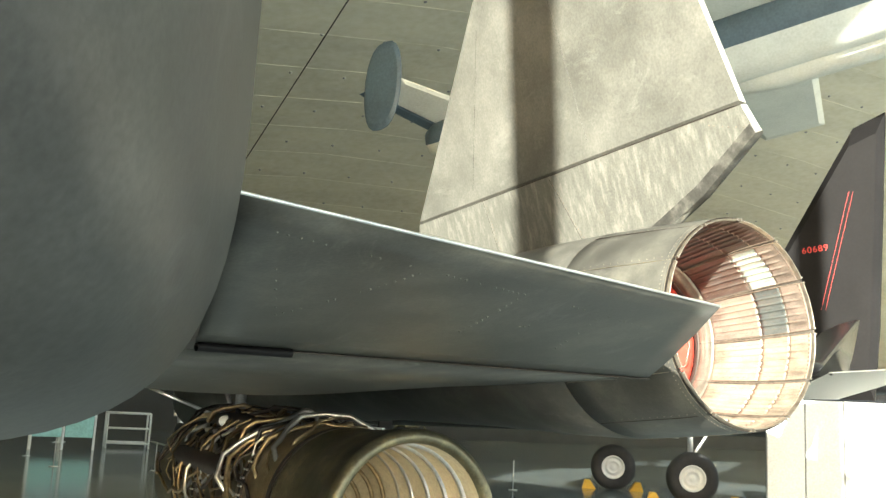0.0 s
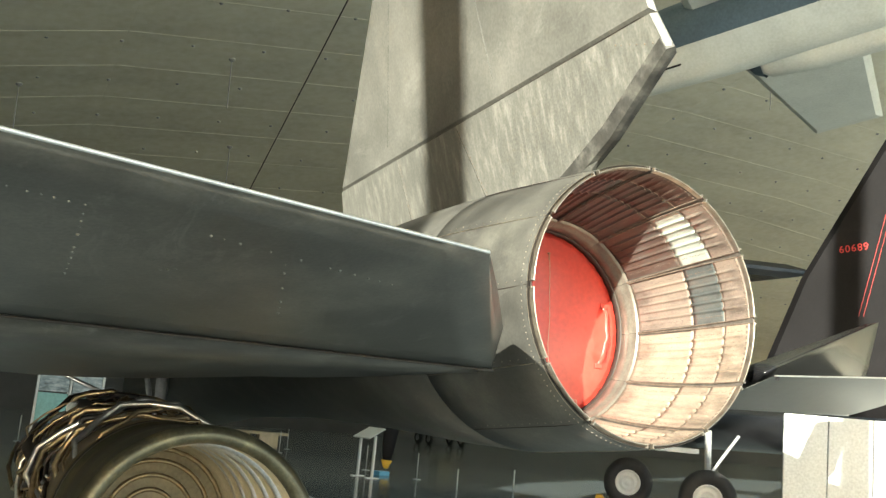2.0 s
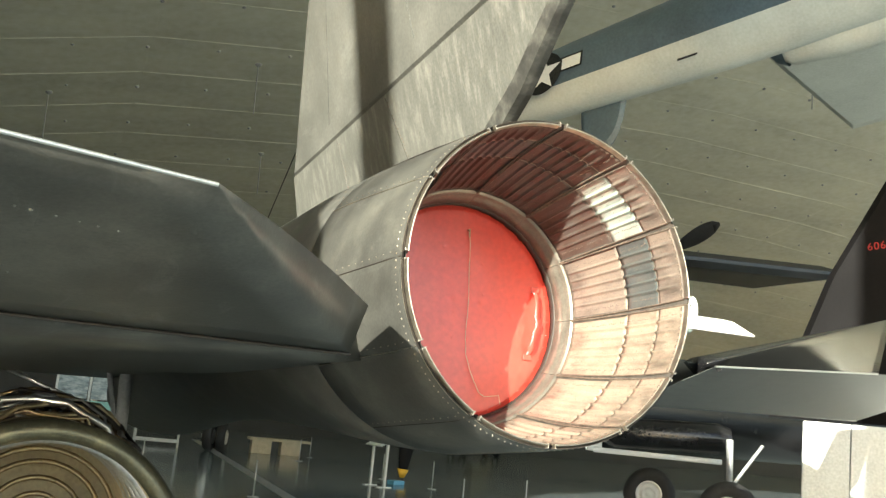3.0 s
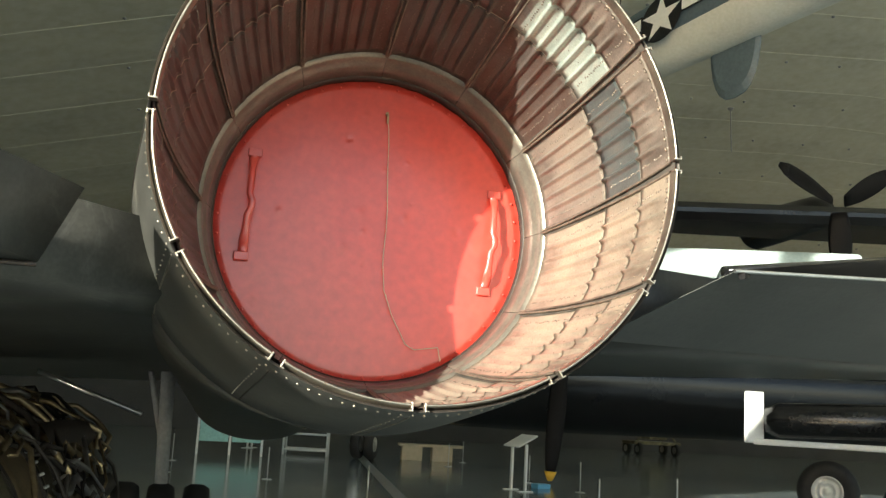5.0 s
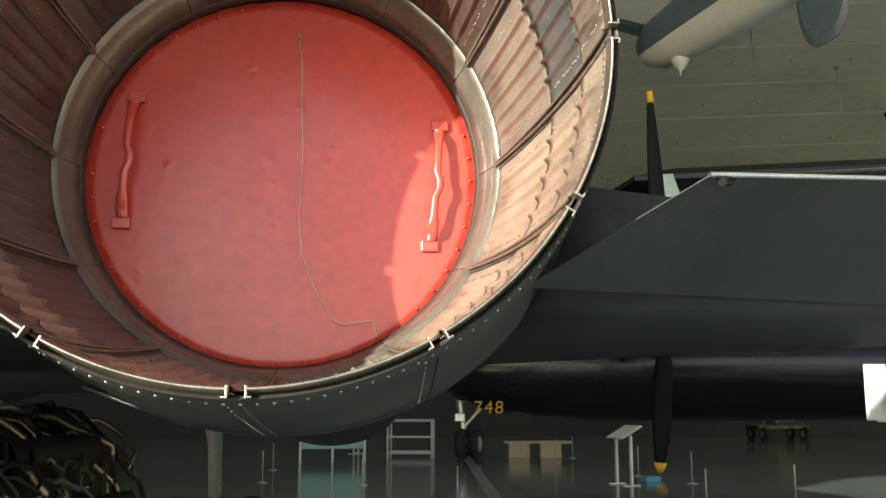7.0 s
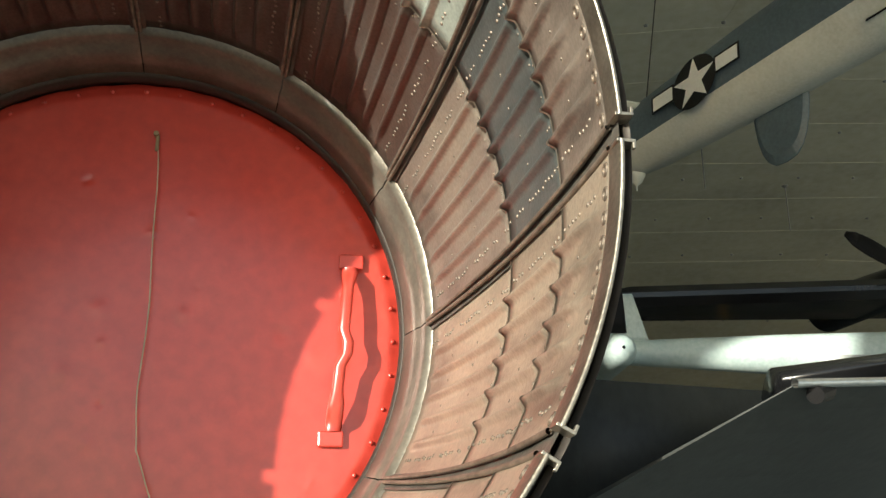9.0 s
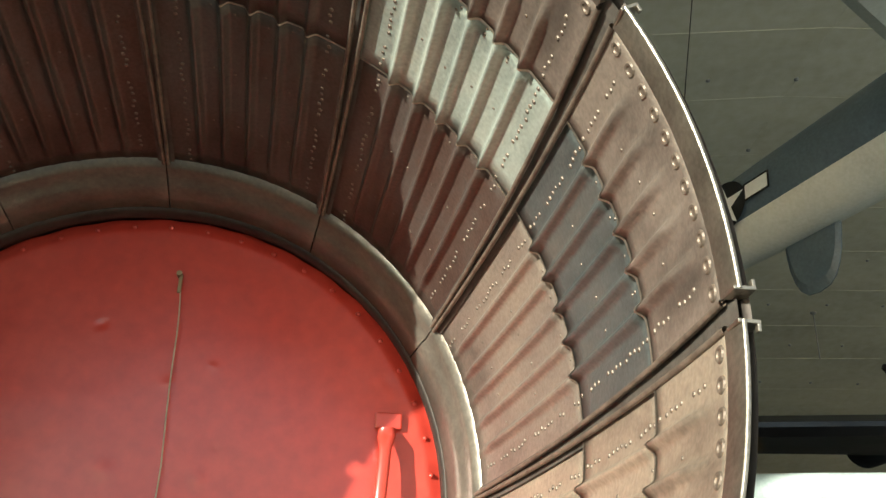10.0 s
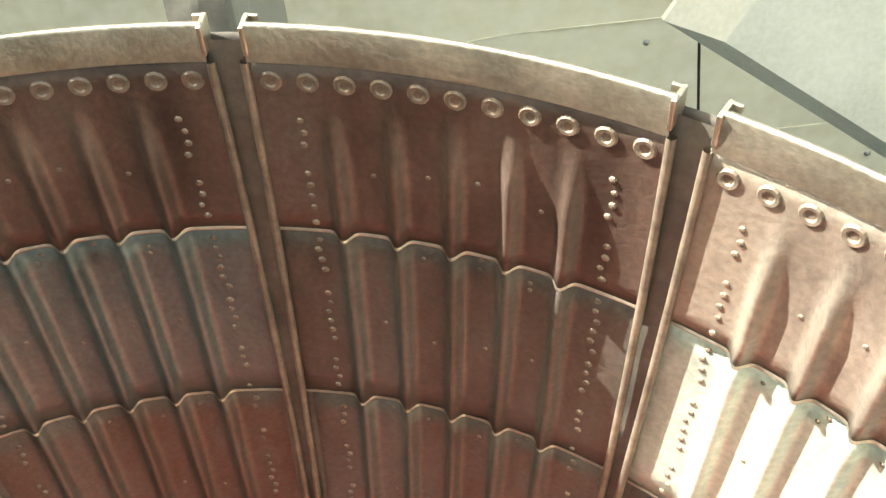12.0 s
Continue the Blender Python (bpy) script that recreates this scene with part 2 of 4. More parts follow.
jet = thing("jet_aircraft", LEAN, "faded black reconnaissance jet with a wide exhaust nozzle and red cover", "aircraft")


def w2a(p):
    return tuple(UNLEAN @ Vector(p))


R_RIM, R_THROAT, DEPTH, COVER_Y = 0.75, 0.6413, 0.905, 1.055


def wall_r(y):
    return R_RIM + (R_THROAT - R_RIM) * max(0.0, y / DEPTH) ** 1.77


# nacelle skin from the rim forward: flat-bottomed, growing to the sides and the top
secs = []
for y, rx, rt, rb in ((0.02, 0.764, 0.764, 0.764), (0.06, 0.776, 0.776, 0.776), (0.25, 0.80, 0.80, 0.785), (0.55, 0.84, 0.83, 0.79), (0.85, 0.875, 0.86, 0.795), (1.08, 0.895, 0.88, 0.798),
                      (1.083, 0.888, 0.873, 0.791), (1.095, 0.888, 0.873, 0.791), (1.10, 0.90, 0.885, 0.80), (1.8, 0.95, 0.93, 0.75), (3.0, 1.0, 0.98, 0.64), (5.0, 1.0, 1.0, 0.5), (8.0, 0.98, 1.0, 0.42), (11.0, 0.9, 0.9, 0.55)):
    ring = []
    for i in range(96):
        a = 2 * math.pi * i / 96
        c = math.cos(a)
        ring.append((rx * math.sin(a), y, HUB + (rt if c > 0 else rb) * c))
    secs.append(ring)
v, f = loft(secs, cap=False)
obj("nacelle", v, f, M_PAINT, jet, "matt black nacelle skin")

# ---- exhaust nozzle ----
rng = random.Random(7)


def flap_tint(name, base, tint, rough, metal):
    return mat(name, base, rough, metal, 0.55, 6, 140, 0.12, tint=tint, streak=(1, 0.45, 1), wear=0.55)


# Tan carries sunlight, dark brown and red carry shade; mottling, green and blue are stains.
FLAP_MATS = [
    flap_tint("flap_steel_shaded_brown", (0.098, 0.082, 0.07), (0.125, 0.125, 0.115), 0.4, 0.4),
    flap_tint("flap_steel_sunlit_tan", (0.36, 0.295, 0.23), (0.46, 0.39, 0.3), 0.42, 0.45),
    flap_tint("flap_steel_shaded_red", (0.11, 0.074, 0.06), (0.128, 0.112, 0.1), 0.42, 0.4),
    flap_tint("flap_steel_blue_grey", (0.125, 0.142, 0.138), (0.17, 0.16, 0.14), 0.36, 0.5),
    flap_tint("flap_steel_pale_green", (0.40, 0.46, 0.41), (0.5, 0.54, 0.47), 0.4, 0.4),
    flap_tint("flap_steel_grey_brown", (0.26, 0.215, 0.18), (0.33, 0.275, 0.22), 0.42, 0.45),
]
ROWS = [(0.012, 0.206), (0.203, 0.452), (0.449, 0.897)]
# flap number k lies between divider k and divider k + 1; colours row by row from the rim: tan in sun, dark in shade
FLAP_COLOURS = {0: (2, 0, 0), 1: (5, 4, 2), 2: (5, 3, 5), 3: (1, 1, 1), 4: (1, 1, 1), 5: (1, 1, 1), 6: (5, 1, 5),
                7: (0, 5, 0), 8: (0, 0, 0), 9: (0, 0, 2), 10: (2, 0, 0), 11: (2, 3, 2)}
RIBS = [-8.6, -4.4, -0.2, 4.0, 8.2]


def half(y):
    """Half the angle of a flap: the gaps narrow towards the throat."""
    return 13.75 + 0.75 * y / DEPTH



def smoothstep(a, b, x):
    t = min(1.0, max(0.0, (x - a) / (b - a)))
    return t * t * (3 - 2 * t)


def rib_height(deg, y):
    fade = smoothstep(0.055, 0.12, y) * (1 - smoothstep(0.82, 0.88, y))
    h = sum(math.exp(-(abs(deg - r) / 0.6) ** 2.2) for r in RIBS)
    return 0.0115 * h * fade


def panel_mesh(row):
    y0, y1 = ROWS[row]
    nu, nv = 120, (10, 8, 12)[row]
    lift = (0.0, 0.005, 0.010)[row]
    v = []
    for side in (0, 1):
        for j in range(nv):
            for i in range(nu):
                y = y0 + (y1 - y0) * j / (nv - 1)
                deg = half(y) * (2 * i / (nu - 1) - 1)
                h = rib_height(deg, y)
                r = wall_r(y) + lift - h + (0.002 if side else 0)
                # the forward end of a row tucks under the next one, its aft edge follows the ribs
                yy = y + (0.25 * h if j == nv - 1 and row < 2 else 0)
                a = radians(deg)
                v.append((r * math.sin(a), yy, r * math.cos(a)))
    f = grid_faces(nu, nv) + [tuple(k + nu * nv for k in q) for q in grid_faces(nu, nv, flip=True)]
    n = nu * nv
    for i in range(nu - 1):
        f.append((i + 1, i, i + n, i + 1 + n))
        k = (nv - 1) * nu + i
        f.append((k, k + 1, k + 1 + n, k + n))
    me = bpy.data.meshes.new("panel")
    me.from_pydata(v, [], f)
    me.polygons.foreach_set("use_smooth", [True] * len(me.polygons))
    return me


def rivet_verts(bm, deg, y, size):
    a = radians(deg)
    r = wall_r(y) + (0.0 if y < 0.206 else 0.005 if y < 0.452 else 0.010)
    m = Matrix.Translation((r * math.sin(a), y, r * math.cos(a))) @ Matrix.Rotation(a, 4, 'Y') @ Matrix.Diagonal((1, 1, 0.55, 1))
    bmesh.ops.create_uvsphere(bm, u_segments=7, v_segments=4, radius=size, matrix=m)


panel_meshes = [panel_mesh(r) for r in range(3)]
bm = bmesh.new()
r = random.Random(3)
for side in (-10.9, 10.9):
    y = 0.075
    while y < 0.86:
        n_in = r.choice((2, 3, 4, 6))
        for _ in range(n_in):
            rivet_verts(bm, side + r.uniform(-0.2, 0.2), y, r.uniform(0.0034, 0.0044))
            y += 0.0135
        y += r.choice((0.006, 0.02, 0.03))
for rib in RIBS[:-1]:
    for y in (0.13, 0.22, 0.235, 0.34, 0.466, 0.481, 0.62, 0.76):
        rivet_verts(bm, rib + 2.1 + r.uniform(-0.5, 0.5), y + r.uniform(-0.012, 0.012), 0.0028)
rivet_me = bpy.data.meshes.new("rivets")
bm.to_mesh(rivet_me)
bm.free()
rivet_me.materials.append(M_RIVET)

# dimpled fastener near the rim
bm = bmesh.new()
prof = [(0.0003, 0.0), (0.0003, 0.0042), (0.0019, 0.0055), (0.0021, 0.0085), (0.0, 0.0102)]
ring = [[(rr * math.cos(t * math.pi / 7), rr * math.sin(t * math.pi / 7), z) for t in range(14)] for z, rr in prof[1:]]
vs = [[bm.verts.new(p) for p in q] for q in ring]
bm.faces.new(vs[0])
for a, b in zip(vs, vs[1:]):
    for i in range(14):
        bm.faces.new((a[i], a[(i + 1) % 14], b[(i + 1) % 14], b[i]))
fast_me = bpy.data.meshes.new("fastener")
bmesh.ops.recalc_face_normals(bm, faces=bm.faces)
bm.to_mesh(fast_me)
bm.free()
fast_me.materials.append(M_RIVET)

# pale steel edge where one lining panel laps over the next
seam_meshes = []
for row in (0, 1):
    n_v = len(panel_meshes[row].vertices) // 2
    v = []
    for q in list(panel_meshes[row].vertices)[n_v - 120:n_v]:
        x, y, z = q.co
        rr = (x * x + z * z) ** 0.5
        for dr, dy in ((-0.0005, -0.003), (-0.0016, -0.0008), (-0.0014, 0.0008), (0.002, 0.0008)):
            v.append((x * (rr + dr) / rr, y + dy, z * (rr + dr) / rr))
    me = bpy.data.meshes.new("seam_edge")
    me.from_pydata(v, [], grid_faces(4, 120))
    me.materials.append(M_STEEL)
    seam_meshes.append(me)

# rolled edge bead along a flap side
bead_meshes = []
for s in (-1, 1):
    v = []
    for j in range(12):
        y = 0.014 + 0.875 * j / 11
        a = radians(s * (half(y) + 0.12))
        rr = wall_r(y) - 0.001
        for q in range(9):
            t = 2 * math.pi * q / 9
            u, w = 0.0042 * math.cos(t), 0.0042 * math.sin(t)
            v.append(((rr + w) * math.sin(a) + u * math.cos(a), y, (rr + w) * math.cos(a) - u * math.sin(a)))
    me = bpy.data.meshes.new("edge_bead")
    me.from_pydata(v, [], grid_faces(9, 12, True))
    me.polygons.foreach_set("use_smooth", [True] * len(me.polygons))
    me.materials.append(M_RIVET)
    bead_meshes.append(me)

# rim flange of one flap: a bright lip
lip = [(0.014, 0.7475), (-0.018, 0.7505), (-0.021, 0.752), (-0.021, 0.7555), (-0.018, 0.757), (0.012, 0.7615), (0.03, 0.768)]
lv, lf = lathe(lip, 24, radians(-13.7), radians(13.7))

# end bracket of a flap lip
bracket_meshes = []
for s in (-1, 1):
    bm = bmesh.new()
    a = radians(s * 13.65)
    m = Matrix.Translation((0.758 * math.sin(a), -0.006, 0.758 * math.cos(a))) @ Matrix.Rotation(a, 4, 'Y')
    box(bm, 0, 0, 0.001, 0.0045, 0.028, 0.024, 0.001, m)
    box(bm, -s * 0.005, -0.01, 0.011, 0.010, 0.007, 0.004, 0.001, m)
    me = bpy.data.meshes.new("end_bracket")
    bm.to_mesh(me)
    bm.free()
    me.materials.append(M_STEEL)
    bracket_meshes.append(me)

for k in range(12):
    turn = Matrix.Translation((0, 0, HUB)) @ Matrix.Rotation(radians(30 * k + 15), 4, 'Y')
    flap = obj("nozzle_flap", lv, lf, M_STEEL, jet, "worn nozzle flap, ribbed heat-stained lining coloured for sun or shade")
    flap.matrix_local = turn
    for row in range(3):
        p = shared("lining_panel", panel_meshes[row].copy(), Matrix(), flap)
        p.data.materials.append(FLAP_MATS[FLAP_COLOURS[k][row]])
    for me in seam_meshes:
        shared("seam_edge", me, Matrix(), flap)
    tagged(shared("rivets", rivet_me, Matrix(), flap), kind="stuff")
    for me in bead_meshes:
        shared("edge_bead", me, Matrix(), flap)
    for me in bracket_meshes:
        shared("end_bracket", me, Matrix(), flap)
    for i in range(11):
        deg = -12.4 + 24.8 * i / 10
        a, y = radians(deg), 0.034
        shared("fastener", fast_me, Matrix.Translation((wall_r(y) * math.sin(a), y, wall_r(y) * math.cos(a))) @ Matrix.Rotation(a, 4, 'Y') @ Matrix.Rotation(math.pi, 4, 'X'), flap)

M_SEAL = mat("grey_seal_steel", (0.12, 0.11, 0.095), 0.45, 0.4, 0.4, 9, 110, 0.1, tint=(0.17, 0.155, 0.135), wear=0.4)
# dark sheet closing the gaps behind the flaps, and the seal strip in each gap
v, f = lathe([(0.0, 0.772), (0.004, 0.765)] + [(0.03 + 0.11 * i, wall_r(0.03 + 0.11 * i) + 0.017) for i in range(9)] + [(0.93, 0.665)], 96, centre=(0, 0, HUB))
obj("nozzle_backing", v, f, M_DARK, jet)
for k in range(12):
    v, f = lathe([(-0.002, 0.757), (0.03, 0.754)] + [(0.12 + 0.11 * i, wall_r(0.12 + 0.11 * i) + 0.006) for i in range(8)], 6, radians(-1.5), radians(1.5))
    s = obj("seal_strip", v, f, M_SEAL, jet, "stained seal strip between flaps")
    s.matrix_local = Matrix.Translation((0, 0, HUB)) @ Matrix.Rotation(radians(30 * k), 4, 'Y')

# seams between the outer flaps, and rivets round the rim
def skin_r(a, y):
    pts = ((0.02, 0.764, 0.764), (0.06, 0.776, 0.776), (0.25, 0.80, 0.785), (0.55, 0.84, 0.79), (0.85, 0.875, 0.795), (1.08, 0.895, 0.798))
    for (y0, s0, b0), (y1, s1, b1) in zip(pts, pts[1:]):
        if y <= y1:
            t = (y - y0) / (y1 - y0)
            rs, rb = s0 + (s1 - s0) * t, b0 + (b1 - b0) * t
            break
    c = math.cos(a)
    rz = rs - 0.01 * y if c > 0 else rb
    return (rs * math.sin(a), y, HUB + rz * c)


for k in range(12):
    tube("skin_seam", [skin_r(radians(30 * k), 0.03 + 1.03 * i / 8) for i in range(9)], 0.0035, M_DARK if k % 2 else M_STEEL, jet)
spots = [(*skin_r(2 * math.pi * k / 150, 0.065), 0.0042) for k in range(150)]
spots += [(*skin_r(radians(30 * k + 2.2), 0.12 + i * 0.068), 0.0032) for k in range(12) for i in range(14)]
dots("skin_rivets", spots, M_STEEL, jet, "worn rivet heads")

# throat ring in twelve segments
for k in range(12):
    v, f = lathe([(0.888, 0.655), (0.895, 0.643), (0.905, 0.638), (0.935, 0.634), (0.94, 0.628), (1.01, 0.607), (1.016, 0.62)], 8, radians(0.12), radians(29.88))
    s = obj("throat_segment", v, f, M_RING, jet, "burnt brown throat ring segment")
    s.matrix_local = Matrix.Translation((0, 0, HUB)) @ Matrix.Rotation(radians(30 * k), 4, 'Y')

v, f = lathe([(1.006, 0.63), (1.01, 0.606), (1.018, 0.601), (1.04, 0.6), (1.055, 0.605), (1.08, 0.625)], 96, centre=(0, 0, HUB))
obj("gasket", v, f, M_DARK, jet, "dark gasket round the cover")


def cover():
    """Red engine cover: a slightly domed disc with dents and a raised rim."""
    rings, seg = 150, 320
    r = random.Random(11)
    dents = [(r.uniform(-0.5, 0.5), r.uniform(-0.52, 0.5), r.uniform(0.006, 0.012) * r.choice((1, 1, 1, 1.5)), r.choice((-1, -1, 1, 1)) * r.uniform(0.0012, 0.003)) for _ in range(30)]
    v = [(0, COVER_Y, HUB)]
    f = []
    for i in range(1, rings + 1):
        rr = 0.61 * i / rings
        for j in range(seg):
            a = 2 * math.pi * j / seg
            x, z = rr * math.sin(a), rr * math.cos(a)
            y = COVER_Y + 0.010 * (rr / 0.61) ** 2
            edge = -1.3 * smoothstep(0.575, 0.61, rr)
            y -= 0.008 * edge * (0.8 + 0.2 * math.sin(a * 40))
            y += 0.004 * noise.noise((x * 3, 0, z * 3)) + 0.0006 * noise.noise((x * 14, 3, z * 14))
            for dx, dz, w, h in dents:
                d2 = ((x - dx) ** 2 + (z - dz) ** 2) / (w * w)
                if d2 < 9:
                    y -= h * math.exp(-d2)
            v.append((x, y, HUB + z))
    for j in range(seg):
        f.append((0, 1 + (j + 1) % seg, 1 + j))
    for i in range(rings - 1):
        for j in range(seg):
            a, b = 1 + i * seg + j, 1 + i * seg + (j + 1) % seg
            f.append((a, b, b + seg, a + seg))
    return obj("engine_cover", v, f, M_RED, None)


cov = cover()
cov.matrix_world = LEAN
dots("cover_rivets", [(0.588 * math.sin(math.pi * i / 24), COVER_Y + 0.011, HUB + 0.588 * math.cos(math.pi * i / 24), 0.006) for i in range(48)], M_RED, cov)
tagged(cov, "dented glossy red engine cover closing the nozzle", "cover")


def handle(x0, z0, x1, z1):
    h = obj("handle", *cover_handle(x0, z0, x1, z1), M_RED, cov, "red strap handle")
    return h


def cover_handle(x0, z0, x1, z1):
    pts = []
    for i in range(15):
        t = i / 14
        lift = 0.05 * math.sin(math.pi * min(1, max(0, t))) ** 0.4
        x = x0 + (x1 - x0) * t + (0.012 if 0.45 < t < 0.62 else 0)
        pts.append((x, COVER_Y - 0.006 - lift, z0 + (z1 - z0) * t, 0.018 if t < 0.12 or t > 0.85 else 0.0125))
    v, n = [], 10
    for x, y, z, w in pts:
        for j in range(n):
            a = 2 * math.pi * j / n
            v.append((x + w * math.cos(a), y + 0.008 * math.sin(a), z))
    f = grid_faces(n, len(pts), True)
    f += [tuple(range(n)), tuple(range(len(v) - n, len(v)))[::-1]]
    return v, f


handle(-0.468, 2.585, -0.482, 2.205)
handle(0.488, 2.515, 0.46, 2.145)
for x, z in ((-0.487, 2.19), (0.456, 2.13), (-0.465, 2.6), (0.491, 2.53)):
    bm = bmesh.new()
    box(bm, x, COVER_Y - 0.003, z, 0.055, 0.012, 0.035, 0.004)
    part("handle_pad", bm, M_RED, cov)
hang = [(0.038, 2.815), (0.05, 2.68), (0.056, 2.42), (0.052, 2.225), (0.058, 2.1), (0.1, 2.0), (0.15, 1.9), (0.19, 1.88), (0.28, 1.895), (0.298, 1.83)]
pts = []
for (xa, za), (xb, zb) in zip(hang, hang[1:]):
    for i in range(5):
        pts.append((xa + (xb - xa) * i / 5 + 0.002 * math.sin(len(pts) * 0.7), COVER_Y - 0.012, za + (zb - za) * i / 5))
tube("lanyard", pts, 0.0017, M_CREAM, cov, "thin wire lanyard hanging down the cover")
bm = bmesh.new()
rod(bm, (0.036, COVER_Y - 0.002, 2.818), (0.036, COVER_Y - 0.02, 2.818), 0.006)
box(bm, 0.04, COVER_Y - 0.012, 2.796, 0.008, 0.006, 0.04, 0.001)
part("eye_bolt", bm, M_BRASS, cov, "small brass eye bolt")

# ---- wings, elevons, fuselage, fin (places as seen in the hall) ----
def slab(name, lower, upper, material, parent, label=""):
    """A closed body between two rows of points of equal length (lower and upper sheets, each a grid given as rows)."""
    nu, nv = len(lower[0]), len(lower)
    v = [w2a(p) for r in lower for p in r] + [w2a(p) for r in upper for p in r]
    n = nu * nv
    f = grid_faces(nu, nv) + [tuple(k + n for k in q) for q in grid_faces(nu, nv, flip=True)]
    for i in range(nu - 1):
        f.append((i + 1, i, i + n, i + 1 + n))
        k = (nv - 1) * nu + i
        f.append((k, k + 1, k + 1 + n, k + n))
    for j in range(nv - 1):
        k = j * nu
        f.append((k, k + nu, k + nu + n, k + n))
        k = j * nu + nu - 1
        f.append((k + nu, k, k + n, k + nu + n))
    return obj(name, v, f, material, parent, label)


def lerp(a, b, t):
    return tuple(p + (q - p) * t for p, q in zip(a, b))


def wedge(te0, te1, lo0, lo1, up0, up1, n=14, m=8, bulge=0.02, te=0.006):
    lower, upper = [], []
    for j in range(m + 1):
        s = j / m
        lower.append([]), upper.append([])
        for i in range(n + 1):
            t = i / n
            a, b, c = lerp(te0, te1, t), lerp(lo0, lo1, t), lerp(up0, up1, t)
            p, q = lerp(a, b, s), lerp(a, c, s)
            w = bulge * math.sin(math.pi * s)
            lower[-1].append((p[0], p[1], p[2] - w - te))
            upper[-1].append((q[0], q[1], q[2] + w + te))
    return lower, upper


TE_IN, TE_OUT = (-4.50, -2.22, 2.19), (-1.815, -1.46, 2.187)
LO_IN, LO_OUT = (-4.12, -0.62, 1.86), (-0.98, -0.06, 1.90)
lo, up = wedge(TE_IN, TE_OUT, LO_IN, LO_OUT, (-4.12, -0.62, 2.42), (-0.9, -0.0, 2.1))
slab("inboard_elevon", lo, up, M_PAINT, jet, "scuffed black elevon with a sunlit trailing edge")
lo, up = [], []
for s in range(15):
    y = -0.60 + s * 0.8
    t = s / 14
    lo.append([]), up.append([])
    for i in range(17):
        u = i / 16
        x = -5.0 + 4.3 * u
        yy = y + 0.56 * u + 0.6 * u ** 6 * (1 - t)
        sag = 0.28 * math.sin(math.pi * min(1, t * 2.2)) * (0.6 + 0.4 * math.cos(math.pi * (2 * u - 1)))
        lo[-1].append((x, yy, 1.80 + 0.1 * u - sag * 0.55 - 0.15 * t))
        up[-1].append((x, yy, 2.42 - 0.3 * u + 0.3 * math.sin(math.pi * t / 2) * u))
slab("inboard_wing", lo, up, M_PAINT, jet, "dark wing panel between body and nacelle")
ro = wedge((0.97, 0.05, 2.05), (4.6, 1.3, 2.36), (0.60, 0.24, 1.83), (5.2, 3.1, 2.02), (0.605, 0.245, 1.838), (5.2, 3.5, 2.3), bulge=0.0, te=0.0008)
slab("outboard_wing_edge", *ro, M_BODY, jet, "faded black outboard wing underside with a thin bright edge").data.shade_flat()
# The highlight on the wing edge is built as a bright tube.
tube("edge_highlight", [w2a(lerp((0.97, 0.045, 2.052), (2.75, 0.66, 2.203), i / 12)) for i in range(13)], 0.006, M_ALU, jet, "thin bright tube standing in for the edge highlight")
ro = wedge((1.02, 0.17, 2.075), (5.6, 3.1, 3.05), (1.15, 0.45, 2.04), (5.6, 3.3, 2.3), (1.2, 0.6, 2.1), (5.6, 3.7, 2.9), bulge=0.03, te=0.004)
slab("outboard_elevon", *ro, M_BLACK, jet, "glossy black outboard elevon turned upwards")
lo, up = [], []
for s in range(9):
    lo.append([]), up.append([])
    for i in range(13):
        u, t = i / 12, s / 8
        x = 0.72 + 4.5 * u
        y = 0.36 + 2.78 * u + t * (7.0 - 4.8 * u)
        lo[-1].append((x, y, 1.835 + 0.17 * u + 0.06 * t))
        up[-1].append((x, y, 2.1 + 0.25 * u + 0.12 * math.sin(math.pi * t)))
slab("outboard_wing", lo, up, M_BODY, jet, "dark outboard wing panel")

# Bright tube drawn along the trailing edge as its line of sunlight.
tube("sunlit_edge", [w2a(lerp(TE_IN, TE_OUT, i / 20)) for i in range(21)], 0.0065, M_ALU, jet, "bright tube standing in for the sunlit trailing edge")
# bolt at the elevon's rounded corner
bm = bmesh.new()
rod(bm, w2a((1.03, 0.085, 2.05)), w2a((1.0, 0.055, 2.04)), 0.014, 0.011, 12)
part("corner_bolt", bm, M_MATTBLACK, jet, "dark bolt at the elevon corner")
# hinge gaps, their shade drawn as solid dark pieces, and rivet lines
tube("hinge_gap_shade", [w2a(lerp((LO_IN[0], LO_IN[1] - 0.01, LO_IN[2] - 0.012), (LO_OUT[0], LO_OUT[1] - 0.01, LO_OUT[2] - 0.012), i / 12)) for i in range(13)], 0.007, M_DARK, jet, "dark tube drawn as the shade of the hinge gap")
lo, up = wedge((-4.56, -2.23, 2.19), (-4.505, -2.22, 2.19), (-4.2, -0.66, 1.84), (-4.13, -0.63, 1.84), (-4.2, -0.66, 2.44), (-4.13, -0.63, 2.44), n=1, te=0.012)
slab("end_gap_shade", lo, up, M_DARK, jet, "dark wedge drawn as the shaded gap at the elevon end")
spots = []
rv = random.Random(9)
def elevon_pt(t, s_):
    p = lerp(lerp(TE_IN, TE_OUT, t), lerp(LO_IN, LO_OUT, t), s_)
    return w2a((p[0], p[1], p[2] - 0.02 * math.sin(math.pi * s_) - 0.006))
